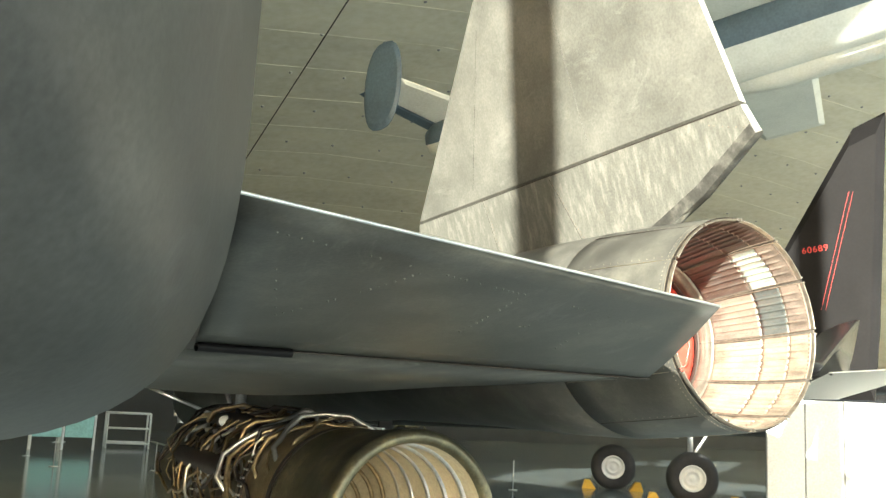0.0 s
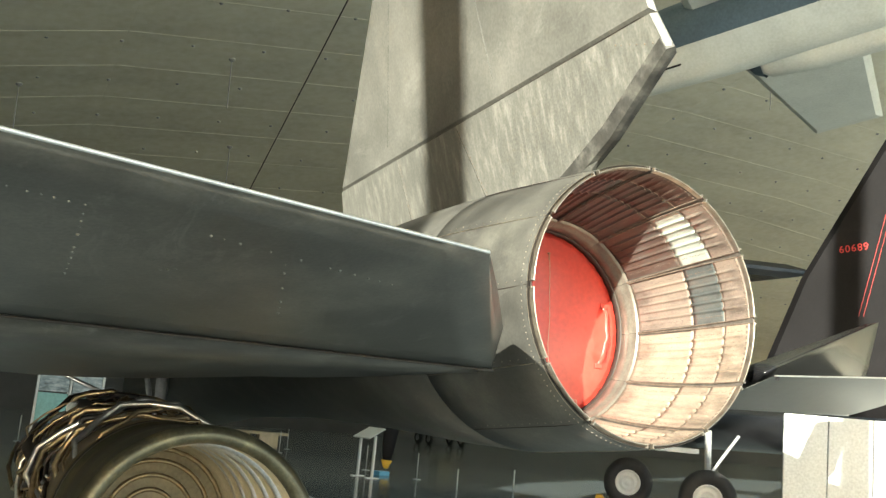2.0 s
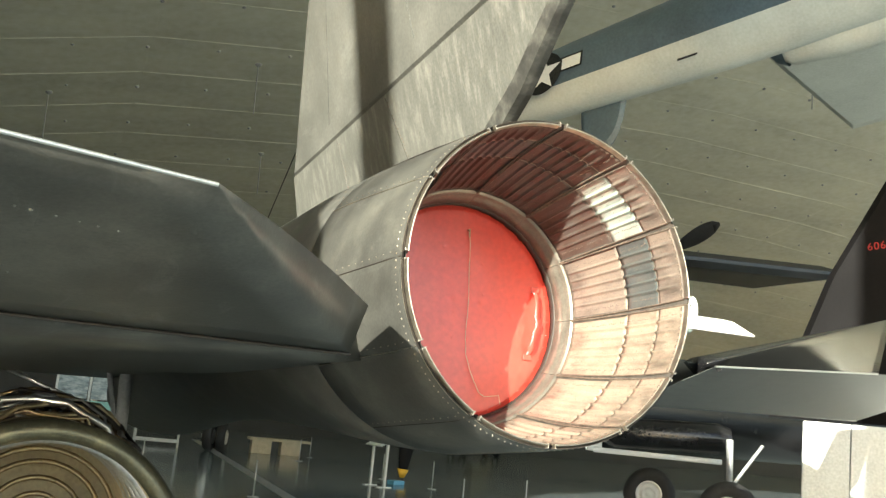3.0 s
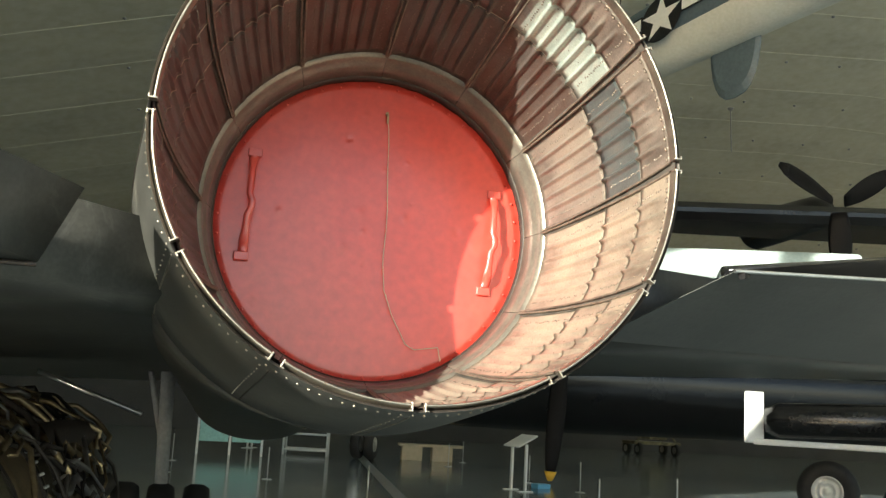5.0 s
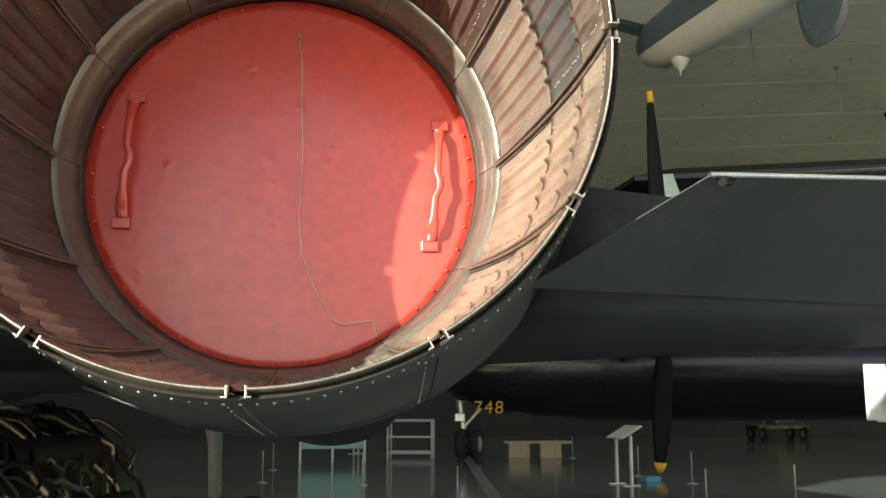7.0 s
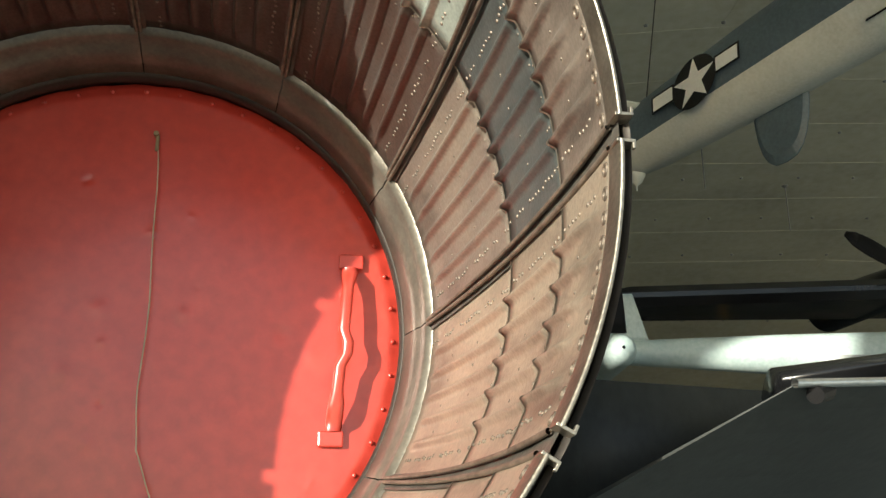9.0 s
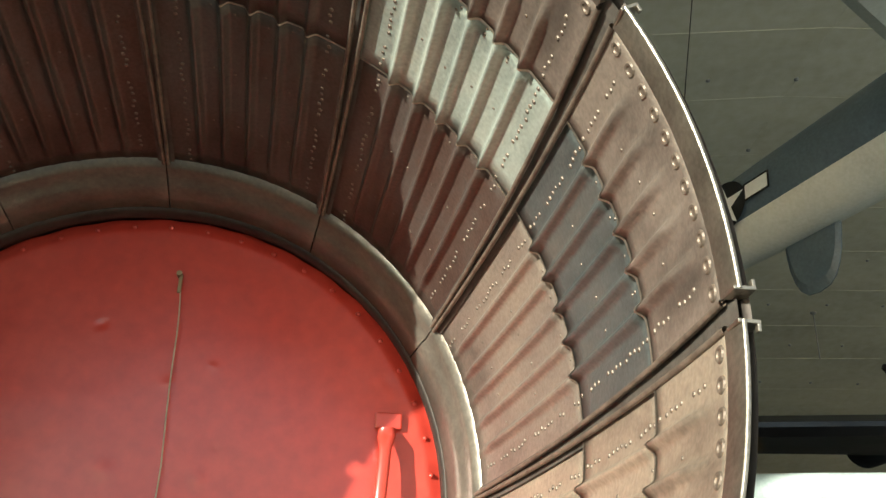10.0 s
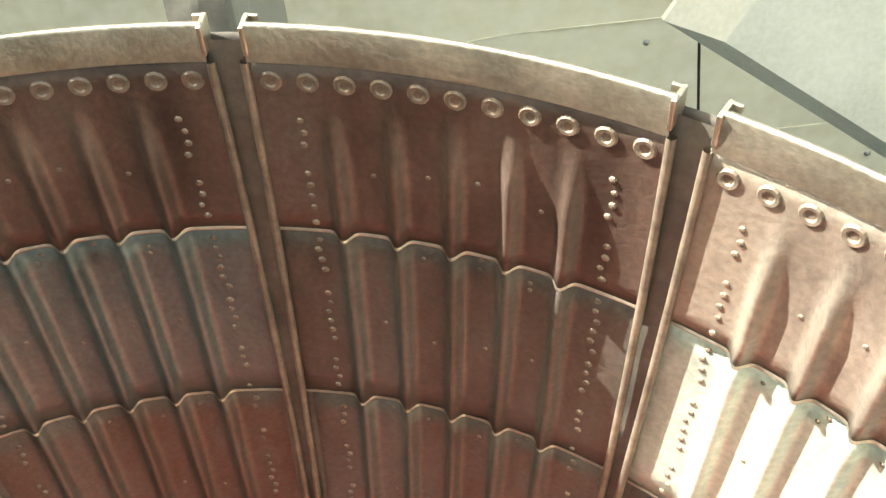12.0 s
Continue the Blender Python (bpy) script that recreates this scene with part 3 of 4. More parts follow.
for t0, s0, t1, s1, n_ in ((0.06, 0.12, 0.3, 0.16, 14), (0.3, 0.16, 0.5, 0.2, 16), (0.5, 0.2, 0.42, 0.62, 12), (0.3, 0.16, 0.1, 0.62, 18), (0.62, 0.22, 0.86, 0.3, 14), (0.1, 0.62, 0.06, 0.12, 8), (0.7, 0.3, 0.66, 0.7, 8), (0.5, 0.5, 0.58, 0.42, 8)):
    for i in range(n_):
        if rv.random() < 0.3:
            continue
        q = i / n_ + rv.uniform(-0.01, 0.01)
        spots.append((*elevon_pt(t0 + (t1 - t0) * q, s0 + (s1 - s0) * q), rv.uniform(0.0035, 0.006)))
dots("elevon_rivets", spots, M_STUB, jet, "worn bright rivet heads")
# Solid black tube for the shade inside the inboard slot.
tube("hinge_slot_shade", [w2a(lerp((LO_IN[0], LO_IN[1] - 0.02, LO_IN[2] - 0.02), (LO_OUT[0], LO_OUT[1] - 0.02, LO_OUT[2] - 0.02), i / 60)) for i in range(10)], 0.022, M_MATTBLACK, jet, "black tube drawn as the shade in the hinge slot")

secs = []
for y, hw, hh, cz in ((-4.05, 0.15, 0.2, 2.95), (-3.9, 0.42, 0.55, 2.95), (-3.5, 0.85, 1.0, 2.92), (-3.0, 1.16, 1.3, 2.9), (-2.5, 1.40, 1.42, 2.9), (-1.8, 1.52, 1.45, 2.9), (0, 1.55, 1.4, 2.85), (4, 1.55, 1.3, 2.8), (9, 1.5, 1.2, 2.7), (14, 1.3, 1.1, 2.7)):
    secs.append([w2a(p) for p in oval(-6.0, y, cz, hw * 1.02, hh, 72, 0.38)])
v, f = loft(secs)
obj("fuselage", v, f, M_BODY, jet, "matt black rear body")

# fin: stub and all-moving rudder, canted inwards
def canted(y, z, off=0.0):
    return w2a((-0.05 - 0.27 * (z - 3.1) + off, y, z))


def blade(name, outline, thick, material, label, inner=0.95):
    n = len(outline)
    cy = sum(p[0] for p in outline) / n
    cz = sum(p[1] for p in outline) / n
    v = []
    for s in (-1, 1):
        for k in (1.0, inner):
            for y, z in outline:
                v.append(canted(cy + (y - cy) * k, cz + (z - cz) * k, s * (0.004 if k == 1 else thick)))
    f = []
    for s in (0, 1):
        o = s * 2 * n
        for i in range(n):
            q = (o + i, o + (i + 1) % n, o + n + (i + 1) % n, o + n + i)
            f.append(q if s else q[::-1])
        f.append(tuple(range(o + n, o + 2 * n))[::(1 if s else -1)])
    for i in range(n):
        f.append((i, (i + 1) % n, 2 * n + (i + 1) % n, 2 * n + i))
    return obj(name, v, f, material, jet, label, smooth=False)


blade("rudder", [(4.5, 3.673), (-0.24, 3.868), (0.15, 5.4), (0.5, 6.4), (1.6, 6.4), (2.75, 5.56)], 0.03, M_FIN, "scratched grey-black rudder", 0.985)
blade("fin_lower_edge", [(0.95, 3.0), (0.27, 3.30), (-0.335, 3.655), (-0.295, 3.73), (0.32, 3.385), (1.0, 3.1)], 0.0355, M_SOOT, "soot-stained lower fin edge")
# Dark plate set inside the rudder gap in place of its shade.
blade("hinge_strip", [(4.4, 3.655), (-0.2, 3.853), (-0.2, 3.873), (4.4, 3.675)], 0.018, M_DARK, "dark plate giving shade to the rudder hinge gap")
blade("fin_stub", [(4.62, 3.2), (0.75, 3.05), (0.28, 3.32), (-0.33, 3.66), (-0.245, 3.86), (4.52, 3.665)], 0.034, M_STUB, "streaked fin stub with a dark edge", 0.985)

# rivet rows and thin panel joints on the fin
rf = random.Random(14)
spots = []
for y0, z0, y1, z1, n_ in ((2.02, 3.7, 1.72, 3.18, 22), (3.1, 3.66, 3.0, 3.2, 16), (0.1, 3.78, -0.2, 3.7, 6)):
    for i in range(n_):
        t = i / (n_ - 1)
        spots.append((*canted(y0 + (y1 - y0) * t + rf.uniform(-0.01, 0.01), z0 + (z1 - z0) * t, -0.034), rf.uniform(0.004, 0.007)))
dots("fin_rivets", spots, M_RIVET, jet, "row of stained rivets on the fin stub")
for y0, z0, y1, z1 in ((2.05, 3.74, 1.72, 3.12), (3.15, 3.7, 3.02, 3.15)):
    tube("fin_joint", [canted(y0, z0, -0.0335), canted(y1, z1, -0.0335)], 0.0025, M_DARK, jet)
for y0, z0, y1, z1 in ((1.45, 3.95, 1.75, 6.0), (3.3, 3.85, 2.75, 5.3)):
    tube("rudder_joint", [canted(y0, z0, -0.0295), canted(y1, z1, -0.0295)], 0.0025, M_SOOT, jet)

# ---- engine on the floor ----
engine = thing("jet_engine", pose(-2.0, 1.1, 0.80), "oily bare jet engine with a tangle of pipes on a stand", "engine")
v, f = lathe([(0.05, 0.585), (0.0, 0.60), (-0.012, 0.63), (0.0, 0.665), (0.04, 0.685), (0.09, 0.685), (0.1, 0.672), (0.25, 0.675), (0.5, 0.66), (1.0, 0.64), (1.02, 0.655), (1.08, 0.655), (1.1, 0.63), (1.7, 0.61), (2.6, 0.6), (3.4, 0.62), (4.6, 0.6), (4.6, 0.3)], 64)
obj("casing", v, f, M_OLIVE, engine, "bronzed olive casing")
v, f = lathe([(0.06, 0.60), (0.2, 0.585), (0.9, 0.55), (1.6, 0.5), (1.7, 0.05)], 64)
obj("liner", v, f, M_CREAM, engine, "cream afterburner liner")
for r_, y_ in ((0.18, 1.5), (0.28, 1.45), (0.38, 1.4), (0.46, 1.35)):
    pts = [(r_ * math.sin(a * math.pi / 16), y_, r_ * math.cos(a * math.pi / 16)) for a in range(33)]
    tube("flame_holder", pts, 0.018, M_BRASS, engine)
for y_, r_ in ((0.25, 0.572), (0.5, 0.562), (0.75, 0.552), (1.0, 0.542), (1.2, 0.532)):
    v, f = lathe([(y_ - 0.02, r_ + 0.012), (y_ - 0.015, r_ - 0.012), (y_ + 0.015, r_ - 0.012), (y_ + 0.02, r_ + 0.012)], 48)
    obj("liner_ring", v, f, M_ALU, engine, "pale liner ring")
v, f = lathe([(1.15, 0.632), (1.16, 0.648), (1.3, 0.65), (1.9, 0.64), (1.95, 0.612)], 64)
obj("casing_band", v, f, M_BRASS, engine, "golden brown casing band")
bm = bmesh.new()
for y_ in (0.6, 3.4):
    for s in (-1, 1):
        rod(bm, (s * 0.45, y_, -0.45), (s * 0.7, y_, -0.78), 0.04)
    box(bm, 0, y_, -0.74, 1.6, 0.1, 0.1, 0.01)
for s in (-1, 1):
    box(bm, s * 0.72, 2.0, -0.74, 0.08, 3.4, 0.1, 0.01)
part("stand", bm, M_GREYPAINT, engine, "grey steel engine stand")


# ---- landing gear seen under the wing ----
bm = bmesh.new()
rod(bm, w2a((-2.35, 7.3, 1.72)), w2a((-1.35, 7.3, 1.36)), 0.022)
part("brace_rod", bm, M_ALU, jet, "bright steel brace rod", smooth=True)
bm = bmesh.new()
rod(bm, w2a((-1.15, 7.4, 2.0)), w2a((-1.1, 7.4, 0.45)), 0.075, 0.06, 14)
rod(bm, w2a((-1.35, 7.5, 1.9)), w2a((-1.12, 7.4, 1.0)), 0.03)
part("gear_leg", bm, M_GREYPAINT, jet, "grey landing gear leg", smooth=True)
for dx in (-0.34, 0.0, 0.34):
    v, f = lathe([(-0.12, 0.12), (-0.13, 0.22), (-0.12, 0.31), (-0.06, 0.345), (0.06, 0.345), (0.12, 0.31), (0.13, 0.22), (0.12, 0.12)], 32)
    w = obj("wheel", [w2a((-1.1 + dx + p[1], 7.4 + p[0], 0.36 + p[2])) for p in v], f, M_RUBBER, jet, "black main wheel")

# ---- engine pipes ----
r = random.Random(21)
for k in range(95):
    y0 = r.uniform(1.25, 4.3)
    a0 = r.uniform(-2.2, 2.2)
    rr = 0.645 + r.uniform(0.0, 0.1)
    pts = []
    mode = r.random()
    for i in range(14):
        t = i / 13
        if mode < 0.45:
            a, y = a0 + (1.6 * t if a0 < 0 else -1.6 * t), y0 + 0.1 * math.sin(6 * t + k)
        else:
            a, y = a0 + 0.22 * math.sin(5 * t + k) + 0.05 * ((i * 7 + k) % 3), y0 + (1.5 * t if y0 < 2.8 else -1.5 * t)
        q = rr + 0.03 * math.sin(7 * t + k) + (0.02 if (i + k) % 4 == 0 else 0) - (0.07 if i in (0, 13) else 0)
        pts.append((q * math.sin(a), y, q * math.cos(a)))
    tube("pipe", pts, r.choice((0.009, 0.012, 0.016, 0.022)), r.choice((M_BRASS, M_BRASS, M_ALU, M_DARK)), engine)
for y_, th in ((1.15, 0.012), (1.75, 0.02), (2.35, 0.018), (3.0, 0.02), (3.7, 0.018)):
    v, f = lathe([(-0.03, 0.6), (-0.03, 0.64 + th), (0.03, 0.64 + th), (0.03, 0.6)], 64)
    fl = obj("flange", [(x, y + y_, z) for x, y, z in v], f, M_DARK, engine, "bolted flange ring", smooth=False)
dots("flange_bolts", [(0.668 * math.sin(math.pi * i / 30), y_, 0.668 * math.cos(math.pi * i / 30), 0.011) for y_ in (1.72, 1.78, 2.97, 3.03) for i in range(60)], M_ALU, engine)
for a, y_, l_, rad in ((-0.5, 2.2, 1.3, 0.1), (0.75, 2.0, 1.6, 0.11), (1.35, 2.6, 1.2, 0.09), (-1.2, 2.1, 1.5, 0.1), (0.2, 3.4, 0.9, 0.08)):
    pts = [((0.66 + 0.03 * math.sin(3.14 * i / 8)) * math.sin(a + 0.06 * i / 8), y_ + l_ * i / 8, (0.66 + 0.03 * math.sin(3.14 * i / 8)) * math.cos(a + 0.06 * i / 8)) for i in range(9)]
    d = tube("duct", pts, rad, M_DARK, engine, "dark bleed air duct")
    d.data.polygons.foreach_set("use_smooth", [True] * len(d.data.polygons))
v, f = lathe([(0, 0.001), (0, 0.05), (0.04, 0.055), (0.25, 0.055), (0.27, 0.03), (0.3, 0.001)], 16)
can = obj("actuator", v, f, M_WHITE, engine, "white actuator canister with an orange end")
can.matrix_local = pose(-0.42, 3.0, 0.62, 0, 0, -35)


# ---- twin-tailed bomber hanging from the ceiling ----
def body_along(name, a, b, radii, material, parent, label="", half=None, squash=1.0):
    """A round body from a to b; radii: (share of the way, radius). half: 'top' or 'belly' sheet only."""
    a, b = Vector(a), Vector(b)
    m = Matrix.Translation(a) @ (b - a).to_track_quat("Y", "Z").to_matrix().to_4x4()
    L = (b - a).length
    n = 28
    lo, hi = (0.0, 2 * math.pi) if half is None else (-2.0, 2.0) if half == "top" else (2.0, 2 * math.pi - 2.0)
    v = []
    for s, r_ in radii:
        for i in range(n + (0 if half is None else 1)):
            q = lo + (hi - lo) * i / n
            v.append(tuple(m @ Vector((r_ * math.sin(q), s * L, squash * r_ * math.cos(q)))))
    k = n if half is None else n + 1
    return obj(name, v, grid_faces(k, len(radii), half is None), material, parent, label)


def plate(name, pts, thick, material, parent, label=""):
    """A thin bevelled slab over a flat outline."""
    p = [Vector(q) for q in pts]
    c = sum(p, Vector()) / len(p)
    nrm = (p[1] - p[0]).cross(p[2] - p[0]).normalized()
    n = len(p)
    v = []
    for s in (-1, 1):
        v += [tuple(q + nrm * 0.12 * thick * s) for q in p]
        v += [tuple(c + (q - c) * 0.86 + nrm * thick * s * 0.5) for q in p]
    f = []
    for o in (0, 2 * n):
        f += [(o + i, o + (i + 1) % n, o + n + (i + 1) % n, o + n + i) for i in range(n)]
        f.append(tuple(range(o + n, o + 2 * n)))
    f += [(i, (i + 1) % n, 2 * n + (i + 1) % n, 2 * n + i) for i in range(n)]
    bm = bmesh.new()
    vs = [bm.verts.new(q) for q in v]
    for q in f:
        bm.faces.new([vs[i] for i in q])
    return part(name, bm, material, parent, label)


def star_badge(parent, centre, right, up, size):
    """White star and bars on a dark disc, laid flat on a side."""
    c, x, y = Vector(centre), Vector(right).normalized(), Vector(up).normalized()
    nrm = x.cross(y).normalized()
    disc = [c + x * size * math.cos(a * math.pi / 16) + y * size * math.sin(a * math.pi / 16) for a in range(32)]
    me = [tuple(p) for p in disc]
    obj("badge_disc", me, [tuple(range(32))], M_BLACK, parent, "dark disc of the wing badge", smooth=False)
    st = [c + nrm * 0.006 + (x * math.sin(a * math.pi / 5) + y * math.cos(a * math.pi / 5)) * size * (0.97 if a % 2 == 0 else 0.38) for a in range(10)]
    obj("badge_star", [tuple(p) for p in st] + [tuple(c + nrm * 0.006)], [(10, i, (i + 1) % 10) for i in range(10)], M_WHITE, parent, "white star", smooth=False)
    for s in (-1, 1):
        for grow, mt, off in ((0.08, M_BLACK, 0.001), (0.0, M_WHITE, 0.004)):
            x0, x1, h = size * (1.0 - grow), size * (1.95 + grow), size * (0.27 + grow)
            q = [c + nrm * off + x * s * x0 - y * h + y * 0.12 * size, c + nrm * off + x * s * x1 - y * h + y * 0.12 * size, c + nrm * off + x * s * x1 + y * h + y * 0.12 * size, c + nrm * off + x * s * x0 + y * h + y * 0.12 * size]
            obj("badge_bar", [tuple(p) for p in q], [(0, 1, 2, 3)], mt, parent, smooth=False)


bomber = thing("hanging_bomber", Matrix(), "blue-grey and white twin-tailed bomber hanging from the ceiling", "aircraft")
A = Vector((5.25, 14.3, 7.8))
axis = Vector((2.7, -4.6, 1.1)).normalized()
B = A + axis * 13
FUS = [(0, 0.05), (0.008, 0.25), (0.03, 0.4), (0.1, 0.52), (0.25, 0.62), (0.5, 0.72), (1.0, 0.72)]
body_along("fuselage_top", A, B, FUS, M_NAVYGREY, bomber, "sea-blue upper fuselage", "top", 1.15)
body_along("fuselage_belly", A, B, FUS, M_BELLY, bomber, "off-white fuselage belly", "belly", 1.15)
side = axis.cross(Vector((0, 0, 1))).normalized()
tp = A + axis * 0.9 + Vector((0, 0, 0.3))
for e in (Vector((3.55, 13.38, 8.62)), Vector((7.2, 11.3, 7.95))):
    plate("tailplane", [tp - axis * 0.45, tp + axis * 0.75, e + axis * 0.5, e - axis * 0.35], 0.14, M_BELLY, bomber, "white tailplane")
    plate("elevator", [tp - axis * 0.8, tp - axis * 0.48, e - axis * 0.38, e - axis * 0.62], 0.08, M_NAVYGREY, bomber, "dark elevator edge")
    ov = []
    for i in range(24):
        q = 2 * math.pi * i / 24
        ov.append(e + axis * 0.48 * math.copysign(abs(math.cos(q)) ** 0.7, math.cos(q)) + Vector((0, 0, 1.02 * math.sin(q))))
    plate("tail_fin", ov, 0.12, M_NAVYGREY, bomber, "rounded blue-grey tail fin")
star_badge(bomber, A + axis * 2.7 + side * 0.655 + Vector((0, 0, -0.02)), axis, Vector((0, 0, 1)) - side * 0.05, 0.42)
bm = bmesh.new()
box(bm, 0, 0, 0, 0.36, 0.2, 0.02, 0.004, Matrix.Translation(A + axis * 5.6 + side * 0.44 + Vector((0, 0, -0.58))) @ axis.to_track_quat("X", "Z").to_matrix().to_4x4() @ pose(0, 0, 0, 40))
part("hatch", bm, M_MATTBLACK, bomber, "small dark belly hatch")
v, f = lathe([(0, 0.17), (0.1, 0.16), (0.24, 0.1), (0.3, 0.02), (0.38, 0.012)], 20)
cn = obj("tail_bumper", v, f, M_BELLY, bomber, "white tail bumper cone")
cn.matrix_local = Matrix.Translation(A + axis * 0.9 + Vector((0, 0, -0.42))) @ pose(0, 0, 0, -90)
for w in (0, 1):
    n0 = Vector((9.06, 8.87, 8.65)) if w == 0 else Vector((9.06, 8.87, 8.65)) + side * 5.0
    body_along("engine_nacelle", n0, n0 + axis * 6, [(0, 0.02), (0.01, 0.2), (0.06, 0.40), (0.2, 0.5), (1, 0.55)], M_BELLY, bomber, "white engine nacelle")
    body_along("nacelle_tip", n0 - axis * 0.03, n0 + axis * 0.25, [(0, 0.0), (0.02, 0.12), (0.35, 0.27), (1, 0.385)], M_NAVYGREY, bomber, "dark nacelle tip")
wc = A + axis * 6.8 + Vector((0, 0, 0.45))
for s in (-1, 1):
    plate("wing", [wc - axis * 1.0, wc + axis * 1.9, wc + side * s * 8 + axis * 1.2, wc + side * s * 8 - axis * 0.4], 0.3, M_BELLY, bomber, "off-white wing underside")
for p in (A + axis * 1.2, A + axis * 8):
    tube("hanger_cable", [tuple(p + Vector((0, 0, 0.6))), tuple(p - side * 1.5 + Vector((0, 0, vault(p.x, p.y) - p.z)))], 0.012, M_DARK, bomber, "thin steel hanging cable")

# ---- black tail fin with red number ----
tail = thing("black_tail_fin", Matrix(), "tall matt black tail fin with a red serial number", "aircraft")
FIN_D = (Vector((10.69, 6.17, 7.7)) - Vector((9.93, 8.28, 4.81)))
fx = Vector((0.42, -1.0, 0.0)).normalized()
o = Vector((10.3, 7.75, 0.0))
def fin_pt(u, z):
    return tuple(o + fx * u + Vector((0, 0, z)))
plate("fin", [fin_pt(1.02, 7.5), fin_pt(1.62, 7.75), fin_pt(1.42, 3.6), fin_pt(1.3, 2.2), fin_pt(-1.6, 2.2), fin_pt(-0.65, 4.6)], 0.3, M_MATTBLACK, tail, "matt black fin")
def lettering(name, text, size, material, m, parent, label, depth=0.003):
    cu = bpy.data.curves.new(name, 'FONT')
    cu.body, cu.size, cu.extrude, cu.align_x, cu.align_y = text, size, depth, 'CENTER', 'CENTER'
    cu.space_character = 1.15
    tmp = bpy.data.objects.new("tmp", cu)
    me = bpy.data.meshes.new_from_object(tmp)
    bpy.data.objects.remove(tmp)
    me.materials.clear()
    me.materials.append(material)
    ob = new(name, me)
    ob.parent = parent
    ob.matrix_local = m
    ob["label"] = label
    return ob
nrm = Vector((-1.0, -0.42, 0)).normalized()
basis = Matrix((fx, Vector((0, 0, 1)), nrm)).transposed().to_4x4()
lettering("serial_number", "60689", 0.18, M_REDINK, Matrix.Translation(o + fx * 0.3 + Vector((0, 0, 5.1)) + nrm * 0.165) @ basis @ pose(0, 0, 0, 0, 0, 6), tail, "red painted serial number")
for u0, u1, z0, z1 in ((0.4, 0.95, 3.9, 6.2), (0.48, 1.03, 3.9, 6.2)):
    tube("red_stripe", [tuple(Vector(fin_pt(u0, z0)) + nrm * 0.158), tuple(Vector(fin_pt(u1, z1)) + nrm * 0.158)], 0.0035, M_REDINK, tail, "thin red stripe")

# ---- black-bellied bomber standing behind ----
heavy = thing("black_bomber", Matrix(), "large glossy black bomber parked on its wheels", "aircraft")
body_along("fuselage", (2.2, 24.6, 2.5), (34, 22.0, 2.7), [(0, 0.02), (0.005, 0.4), (0.02, 0.85), (0.05, 1.2), (0.1, 1.42), (0.2, 1.5), (1, 1.45)], M_BLACK, heavy, "gloss black fuselage")
lettering("nose_number", "748", 0.5, M_YELLOW, Matrix.Translation((3.6, 23.42, 1.42)) @ pose(0, 0, 0, 68, 0, -18), heavy, "yellow nose number")
plate("wing", [(4.6, 14.6, 5.25), (4.75, 13.3, 5.27), (15, 12.6, 5.8), (15, 15.2, 5.8)], 0.34, M_BLACK, heavy, "gloss black wing")
for hx, hy, hz, spin in ((6.75, 18.2, 3.05, 184), (10.0, 12.6, 5.65, 58)):
    body_along("engine_pod", (hx + 0.1, hy + 0.5, hz), (hx + 0.4, hy + 3.5, hz + 0.15), [(0, 0.06), (0.02, 0.2), (0.15, 0.34), (1, 0.42)], M_BLACK, heavy, "gloss black engine cowling")
    for b in range(3):
        bm = bmesh.new()
        L = 2.95 if hz < 4 else 1.35
        secs = []
        for i in range(9):
            t = i / 8
            w = (0.09 + 0.12 * math.sin(math.pi * min(1, t * 0.9 + 0.1)) ** 0.8) * (1 if t < 0.95 else 0.6)
            tw = radians(35 - 25 * t)
            secs.append([(w * math.cos(q) * math.cos(tw), -0.035 * math.sin(q) + w * math.cos(q) * math.sin(tw), 0.15 + (L - 0.15) * t) for q in [2 * math.pi * k / 10 for k in range(10)]])
        v, f = loft(secs)
        m = Matrix.Translation((hx, hy, hz)) @ Matrix.Rotation(radians(spin + 120 * b), 4, 'Y')
        bl = obj("propeller_blade", v, f, M_MATTBLACK, heavy, "matt black propeller blade")
        bl.matrix_local = m
        sec2 = [[(x * 1.03, y * 1.05, z) for x, y, z in q] for q in secs[-2:]]
        sec2[0] = [(x, y, L - 0.2) for x, y, z in sec2[0]]
        sec2[1] = [(x, y, L + 0.004) for x, y, z in sec2[1]]
        v, f = loft(sec2)
        tip = obj("blade_tip", v, f, M_YELLOW if hz < 4 else M_MATTBLACK, bl, "yellow blade tip" if hz < 4 else "black blade tip")


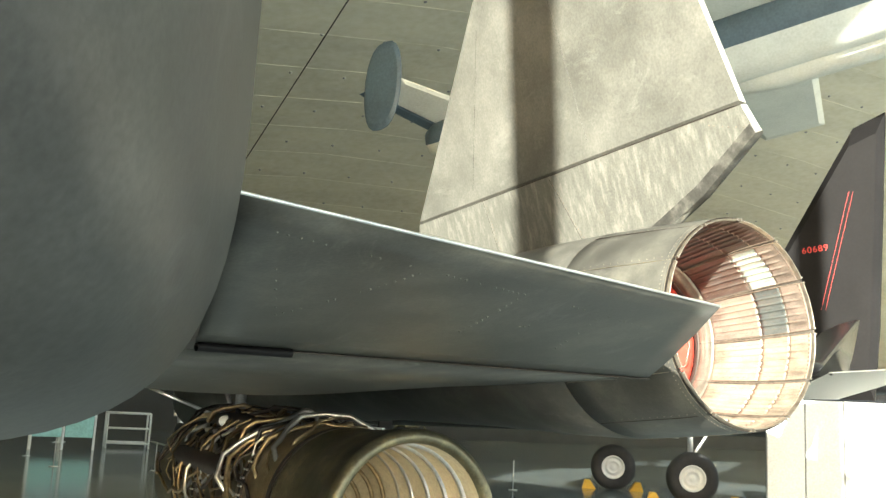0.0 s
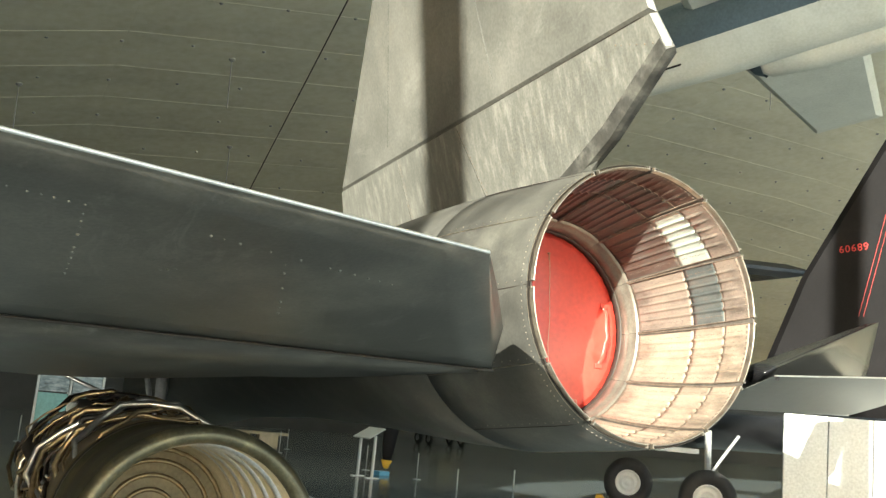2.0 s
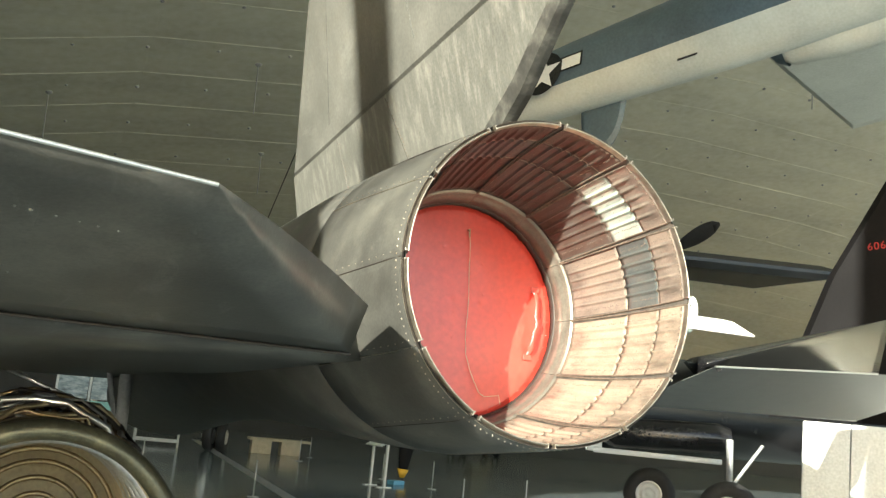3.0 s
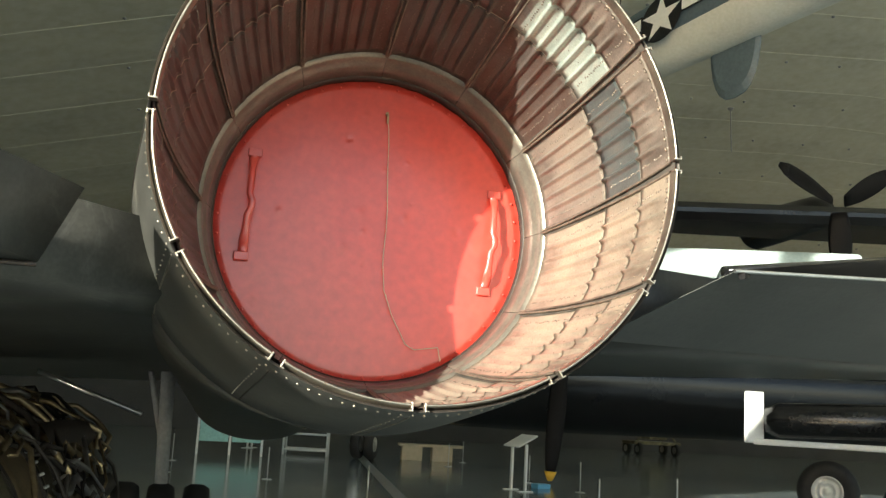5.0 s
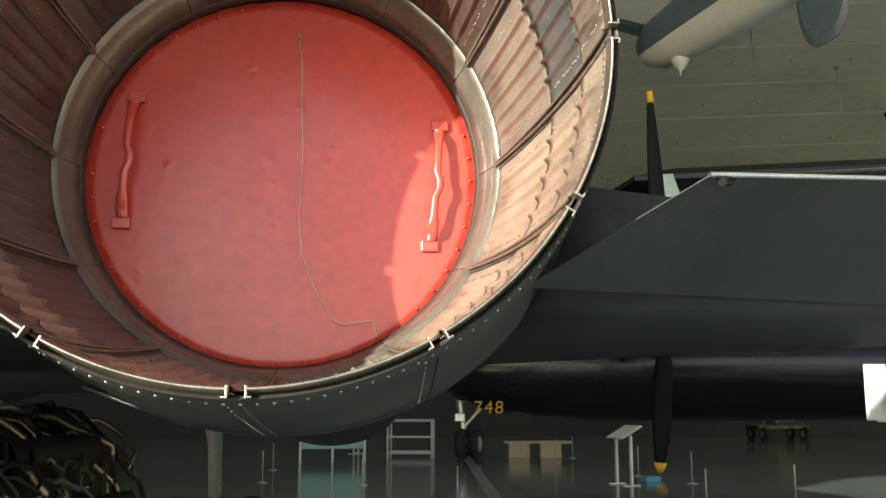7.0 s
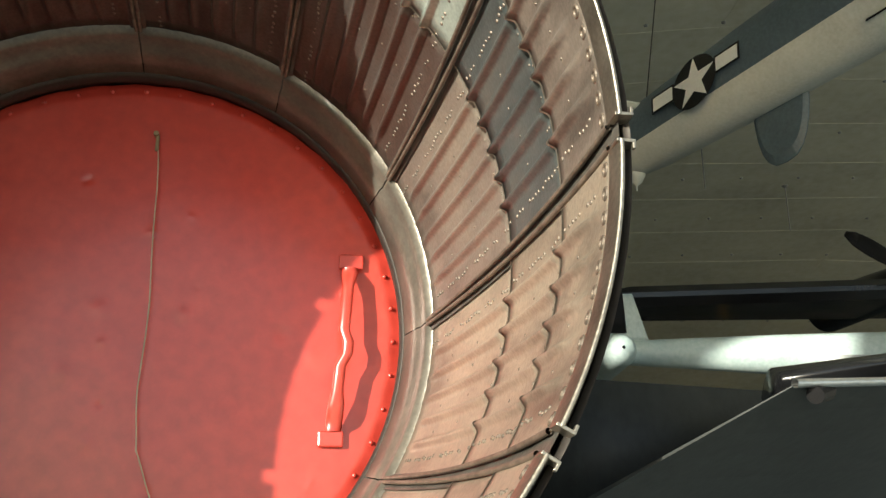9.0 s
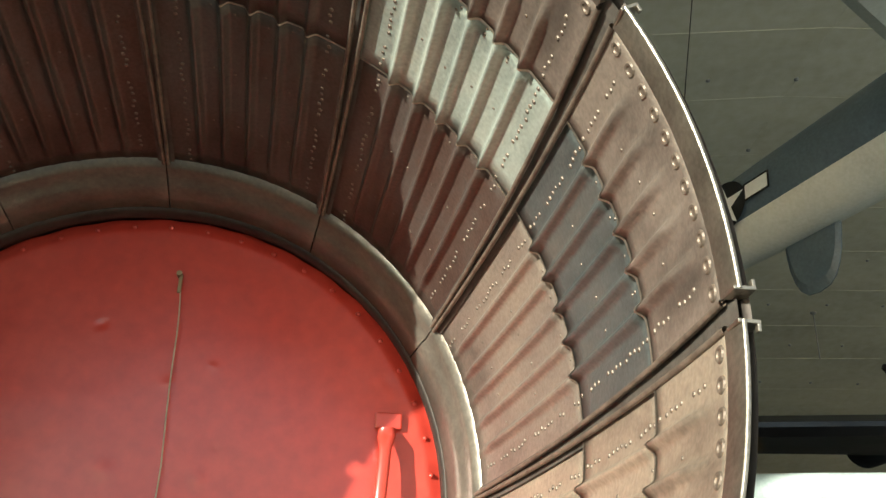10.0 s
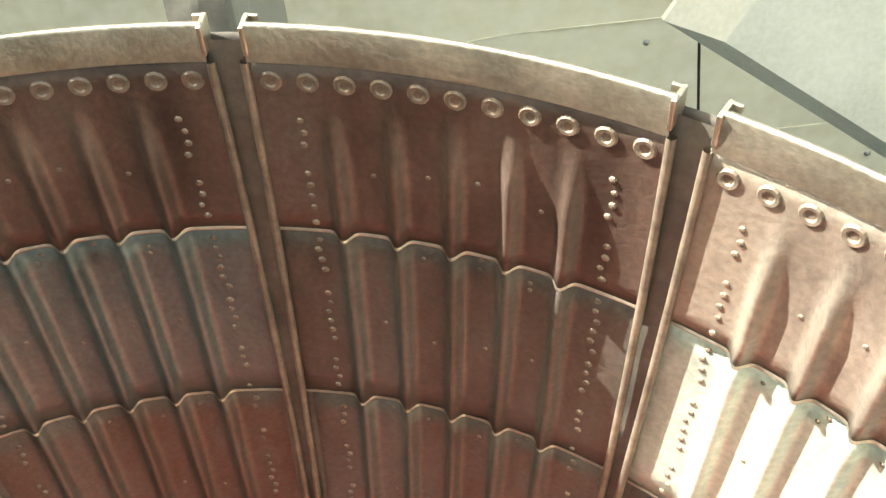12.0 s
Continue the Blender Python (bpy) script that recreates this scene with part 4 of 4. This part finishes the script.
def wheel_on(parent, x, y, rad, width, yaw, hub=M_ALU, label="black tyre with a bright hub", spokes=True):
    m = Matrix.Translation((x, y, rad)) @ pose(0, 0, 0, 0, 0, yaw)
    hw = width / 2
    prof = [(-hw * 0.8, rad * 0.5), (-hw, rad * 0.68), (-hw * 0.95, rad * 0.86), (-hw * 0.6, rad * 0.985), (0, rad), (hw * 0.6, rad * 0.985), (hw * 0.95, rad * 0.86), (hw, rad * 0.68), (hw * 0.8, rad * 0.5)]
    v, f = lathe(prof, 40)
    w = obj("wheel", v, f, M_RUBBER, parent, label)
    w.matrix_local = m
    for s in (-1, 1):
        prof = [(s * hw * 0.8, rad * 0.52), (s * hw * 0.9, rad * 0.47), (s * hw * 0.55, rad * 0.44), (s * hw * 0.5, rad * 0.34), (s * hw * 0.72, rad * 0.3), (s * hw * 0.72, rad * 0.22), (s * hw * 0.6, rad * 0.2), (s * hw * 0.85, rad * 0.1), (s * hw * 0.85, 0.001)]
        v, f = lathe(prof, 28)
        obj("hub", v, f, hub, w, "bright metal hub")
        if spokes:
            for k in range(8):
                a = math.pi * k / 4
                bm = bmesh.new()
                rod(bm, (0.12 * rad * math.sin(a), s * hw * 0.78, 0.12 * rad * math.cos(a)), (0.46 * rad * math.sin(a), s * hw * 0.72, 0.46 * rad * math.cos(a)), 0.05 * rad, 0.035 * rad, 6)
                part("spoke", bm, hub, w)
    return w


for dx in (-0.02, 0.36):
    wheel_on(heavy, 3.1 + dx, 25.1 - 0.0 * dx, 0.42, 0.28, 65)
bm = bmesh.new()
rod(bm, (3.15, 25.2, 0.42), (3.0, 25.2, 1.7), 0.09, 0.11)
rod(bm, (3.15, 25.2, 0.9), (3.9, 25.2, 1.7), 0.05)
rod(bm, (2.85, 25.2, 0.42), (3.6, 25.2, 0.42), 0.06)
box(bm, 3.0, 25.1, 1.15, 0.3, 0.2, 0.25, 0.03)
part("nose_gear_leg", bm, M_ALU, heavy, "silver nose gear leg", smooth=False)

# ---- gear and pod of the aircraft on the sunlit side ----
pod = thing("underwing_pod", Matrix(), "glossy black pod in a white cradle bracket under a wing", "aircraft part")
body_along("pod", (8.2, 12.1, 1.68), (10.2, 10.8, 1.75), [(0, 0.02), (0.01, 0.2), (0.1, 0.29), (0.9, 0.29), (1, 0.2)], M_BLACK, pod, "glossy black cylinder")
bm = bmesh.new()
box(bm, 8.05, 12.15, 1.72, 0.32, 0.1, 0.85, 0.02)
part("bracket", bm, M_WHITE, pod, "white bracket")
bm = bmesh.new()
box(bm, 0, 0, 0, 2.4, 0.12, 0.1, 0.02, Matrix.Translation((9.05, 11.5, 1.32)) @ pose(0, 0, 0, 0, 0, -33))
part("beam", bm, M_WHITE, pod, "white support beam")
body_along("wing", (7.2, 13.4, 2.6), (16, 8.4, 2.75), [(0, 0.05), (0.03, 0.3), (0.5, 0.42), (1, 0.42)], M_BLACK, pod, "dark wing underside", None, 0.6)
gear = thing("main_wheel", Matrix(), "big tyre with a white ringed hub beside yellow chocks", "wheel")
wheel_on(gear, 9.20, 9.60, 0.52, 0.42, -41, M_WHITE, "worn grey-brown tyre", False)
bm = bmesh.new()
rod(bm, (9.42, 9.85, 0.5), (9.44, 9.92, 1.75), 0.055, 0.065)
rod(bm, (9.42, 9.85, 0.9), (9.90, 9.60, 1.7), 0.03)
part("gear_leg", bm, M_GREYPAINT, gear, "grey gear leg", smooth=False)
gear2 = thing("main_wheel", Matrix(), "black tyre with a white hub held by yellow chocks", "wheel")
wheel_on(gear2, 9.80, 12.70, 0.52, 0.36, -41, M_WHITE, "black tyre", False)


def chock(x, y, yaw):
    bm = bmesh.new()
    vs = [bm.verts.new(p) for p in ((-0.16, -0.12, 0), (0.16, -0.12, 0), (0.16, 0.12, 0), (-0.16, 0.12, 0), (-0.1, -0.12, 0.2), (0.02, -0.12, 0.2), (0.02, 0.12, 0.2), (-0.1, 0.12, 0.2))]
    for q in ((3, 2, 1, 0), (4, 5, 6, 7), (0, 1, 5, 4), (1, 2, 6, 5), (2, 3, 7, 6), (3, 0, 4, 7)):
        bm.faces.new([vs[i] for i in q])
    c = part("wheel_chock", bm, M_YELLOW)
    c.matrix_world = pose(x, y, 0, 0, 0, yaw)
    return tagged(c, "yellow wedge-shaped wheel chock on the floor", "chock", "wheel chocks")


for x, y, a in ((9.38, 13.06, -38), (10.22, 12.38, 142), (8.58, 10.02, -38), (9.80, 9.05, 142)):
    chock(x, y, a)

# ---- pale aircraft beyond the outboard wing ----
pale = thing("pale_aircraft", Matrix(), "pale blue-white aircraft with a black propeller", "aircraft")
M_PALE = mat("pale_blue_paint", (0.5, 0.6, 0.58), 0.4, 0, 0.08, 1.0, 20, 0.02)
body_along("fuselage", (1.6, 11.5, 4.02), (8.4, 9.9, 3.85), [(0, 0.03), (0.05, 0.09), (0.25, 0.13), (0.45, 0.17), (0.7, 0.26), (1, 0.34)], M_PALE, pale, "pale blue-white fuselage")
plate("tail_fin", [(4.1, 10.92, 4.1), (4.75, 10.78, 4.1), (4.56, 10.82, 4.74), (4.42, 10.86, 4.74)], 0.08, M_PALE, pale, "pale tail fin")
bm = bmesh.new()
box(bm, 0, 0, 0, 0.1, 0.02, 0.1, 0.003, Matrix.Translation((3.3, 10.93, 4.1)))
part("red_mark", bm, M_REDINK, pale, "small red panel")
secs = []
for i in range(9):
    t = i / 8
    w = 0.11 - 0.075 * t ** 1.5
    secs.append([(w * math.cos(q), 0.03 * math.sin(q), 1.52 * t) for q in [2 * math.pi * k / 10 for k in range(10)]])
v, f = loft(secs)
bl = obj("propeller_blade", v, f, M_MATTBLACK, pale, "black propeller blade")
bl.matrix_local = Matrix.Translation((3.9, 9.5, 3.95)) @ pose(0, 0, 0, 0, -2, 0)
v, f = loft([[(x * 1.1, y * 1.1, 1.38) for x, y, z in secs[-2]], [(x, y, 1.532) for x, y, z in secs[-1]]])
obj("blade_tip", v, f, M_YELLOW, bl, "yellow blade tip")
body_along("engine", (3.9, 9.3, 3.75), (4.1, 10.9, 3.8), [(0, 0.02), (0.03, 0.12), (0.15, 0.2), (1, 0.25)], M_PALE, pale, "pale engine cowling")
plate("canopy_panel", [(6.2, 9.6, 3.55), (8.4, 8.2, 3.4), (8.2, 8.5, 3.62), (6.6, 9.7, 3.78)], 0.1, M_WHITE, pale, "sunlit white panel")

# ---- floor furniture ----
part_wall = thing("white_partition", pose(7.90, 6.60, 0, 0, 0, -42), "sunlit white panelled partition wall", "partition")
for i in range(14):
    bm = bmesh.new()
    box(bm, 0.31 + 0.62 * i, 0, 1.05, 0.605, 0.08, 2.1, 0.006)
    part("panel", bm, M_PANEL, part_wall)
bm = bmesh.new()
box(bm, 4.3, 0.062, 1.05, 8.6, 0.04, 2.09)
part("backing", bm, M_GREYPAINT, part_wall)


def lectern(x, y, yaw):
    t = thing("info_lectern", pose(x, y, 0, 0, 0, yaw), "white angled information lectern on two posts", "lectern", "information lecterns")
    bm = bmesh.new()
    box(bm, 0, 0, 0, 0.62, 0.5, 0.03, 0.006, Matrix.Translation((0, 0.02, 1.0)) @ pose(0, 0, 0, 28))
    part("board", bm, M_WHITE, t, "angled white board")
    for s in (-1, 1):
        bm = bmesh.new()
        box(bm, s * 0.27, 0.0, 0.47, 0.06, 0.05, 0.94, 0.006)
        part("post", bm, M_WHITE, t)
        bm = bmesh.new()
        box(bm, s * 0.27, 0.0, 0.01, 0.1, 0.34, 0.02, 0.004)
        part("foot", bm, M_WHITE, t)
    return t


lectern(5.3, 16.5, -75)
lectern(0.1, 28.2, 75)


def post(x, y):
    t = thing("barrier_post", pose(x, y, 0), "thin grey barrier post on a round base", "barrier post", "barrier posts")
    bm = bmesh.new()
    rod(bm, (0, 0, 0.02), (0, 0, 0.62), 0.012, seg=10)
    part("pole", bm, M_ALU, t, smooth=True)
    v, f = lathe([(0, 0.001), (0, 0.1), (0.012, 0.1), (0.02, 0.02), (0.02, 0.001)], 20)
    b = obj("base", [(p[0], p[2], p[1]) for p in v], f, M_ALU, t)
    return t


for x, y in ((1.7, 12.75), (5.35, 23.25), (6.24, 25.3), (6.69, 16.65), (-1.69, 17.65), (-1.79, 21.1), (0.28, 16.84), (6.19, 18.6), (5.2, 11.8), (6.9, 12.6)):
    post(x, y)


def rack(x, y):
    t = thing("white_tube_stand", pose(x, y, 0, 0, 0, -8), "white tubular steel display stand", "stand")
    for a, b in (((0, 0, 0), (0, 0, 1.05)), ((1.25, 0, 0), (1.25, 0, 1.05)), ((0, 0.9, 0), (0, 0.9, 1.05)), ((1.25, 0.9, 0), (1.25, 0.9, 1.05)),
                 ((0, 0, 1.05), (1.25, 0, 1.05)), ((0, 0.9, 1.05), (1.25, 0.9, 1.05)), ((0, 0, 1.05), (0, 0.9, 1.05)), ((1.25, 0, 1.05), (1.25, 0.9, 1.05)), ((0, 0, 0.15), (1.25, 0, 0.15)), ((0, 0.9, 0.15), (1.25, 0.9, 0.15)), ((0, 0, 0.6), (1.25, 0, 0.6))):
        bm = bmesh.new()
        rod(bm, a, b, 0.032, seg=8)
        part("tube", bm, M_WHITE, t, smooth=True)
    return t


rack(1.0, 25.6)
cab = thing("display_case", pose(-1.35, 24.0, 0, 0, 0, 3), "double display panel with teal lower boards and photographs", "display panel")
for s in (0, 1):
    bm = bmesh.new()
    box(bm, 0.42 + 0.86 * s, 0, 0.75, 0.76, 0.05, 0.8, 0.005)
    part("board", bm, M_TEAL, cab, "teal board")
    bm = bmesh.new()
    box(bm, 0.42 + 0.86 * s, 0, 1.5, 0.76, 0.05, 0.62, 0.005)
    part("photo", bm, mat("printed_photo", (0.35, 0.42, 0.45), 0.35, 0, 0.6, 3.5, 14, 0, tint=(0.7, 0.72, 0.7), streak=(1, 1, 3)), cab, "blurred grey photograph print")
for s in (0, 1, 2):
    bm = bmesh.new()
    box(bm, 0.0 + 0.85 * s, 0, 0.95, 0.06, 0.08, 1.9, 0.006)
    part("post", bm, M_WHITE, cab)


def bench(x, y, yaw):
    t = thing("low_bench", pose(x, y, 0, 0, 0, yaw), "low pale wooden bench with block legs", "bench", "low benches")
    bm = bmesh.new()
    box(bm, 0, 0, 0.44, 1.9, 0.5, 0.08, 0.01)
    part("seat", bm, M_WOOD, t)
    for s in (-0.55, 0.35):
        bm = bmesh.new()
        box(bm, s, 0, 0.2, 0.6, 0.44, 0.4, 0.01)
        part("leg", bm, M_WOOD, t)
    return t


bench(5.3, 25.6, -4)


def cart(x, y):
    t = thing("bomb_trolley", pose(x, y, 0, 0, 0, 10), "olive drab wheeled trolley with an A-frame", "trolley")
    bm = bmesh.new()
    box(bm, 0, 0, 0.55, 2.4, 1.0, 0.14, 0.02)
    part("bed", bm, M_OLIVE, t)
    bm = bmesh.new()
    for s in (-1, 1):
        rod(bm, (s * 1.0, -0.4, 0.6), (0.1 * s, -0.4, 1.7), 0.05)
    box(bm, 0, -0.2, 1.1, 0.9, 0.7, 0.8, 0.05)
    part("hoist", bm, M_OLIVE, t)
    for sx in (-1, 1):
        for sy in (-1, 1):
            wheel_on(t, sx * 0.95, sy * 0.45, 0.28, 0.18, 90, M_GREYPAINT, "small black tyre", False)
    return t


cart(17.5, 37.0)
bm = bmesh.new()
box(bm, 0, 0, 0.05, 0.34, 0.24, 0.1, 0.01)
bb = part("blue_box", bm, mat("blue_plastic", (0.1, 0.35, 0.55), 0.4, 0, 0.1, 5, 30, 0.02))
bb.matrix_world = pose(6.05, 17.3, 0, 0, 0, 20)
tagged(bb, "small light blue plastic box on the floor", "box")

# ---- pale line painted on the floor, and a long cable under the ceiling ----
bm = bmesh.new()
box(bm, 0, 0, 0.002, 0.24, 20.0, 0.004, 0, pose(2.95, 21.0, 0.002, 0, 0, -4))
tagged(part("floor_line", bm, M_GREYPAINT), "pale grey line painted on the floor", "floor line", kind="structure")
tagged(tube("ceiling_cable", [(0.55, -9.0, 14.95), (4.13, 19.73, 11.0), (8.6, 56.0, 6.05)], 0.02, M_DARK), "long dark steel cable stretched below the ceiling", "cable")

# ---- hooks under the ceiling ----
def hook(x, y):
    z = vault(x, y)
    t = thing("ceiling_hook", pose(x, y, z), "steel ceiling anchor with a short hanging cable", "hook", "ceiling hooks")
    v, f = lathe([(0, 0.001), (0, 0.13), (0.05, 0.13), (0.12, 0.05), (0.12, 0.001)], 16)
    obj("plate", [(p[0], p[2], -p[1]) for p in v], f, M_GREYPAINT, t)
    tube("cable", [(0, 0, -0.1), (0.02, 0, -0.8), (0.06, 0.03, -1.9)], 0.025, M_GREYPAINT, t)
    return t


for x, y in ((3.9, 30.0), (24.2, 23.5), (11.0, 28.2), (14.0, 29.5), (19, 33), (6, 38), (-3, 33)):
    hook(x, y)
rr = random.Random(5)
spots = []
for i in range(-2, 26):
    for j in range(0, 17):
        x, y = i * 2.4 + rr.uniform(-0.1, 0.1), -6 + j * 3.2
        if vault(x, y) > 3:
            spots.append((x, y, vault(x, y), 0.075))
tagged(dots("ceiling_studs", spots, M_GREYPAINT), "small grey studs dotted over the concrete ceiling", "stud")
# ---- glazed front, unseen: mullions that close the hall behind, spaced to shadow the fin ----
gl = tagged(new("window_front"), "unseen tall glazed front of the hall with steel mullions", "window", kind="structure")
for i in range(22):
    x = -17.3 + i * 5.2
    bm = bmesh.new()
    box(bm, x, GLASS_Y, vault(x, GLASS_Y) / 2, 0.42, 0.3, vault(x, GLASS_Y))
    part("mullion", bm, M_GREYPAINT, gl)
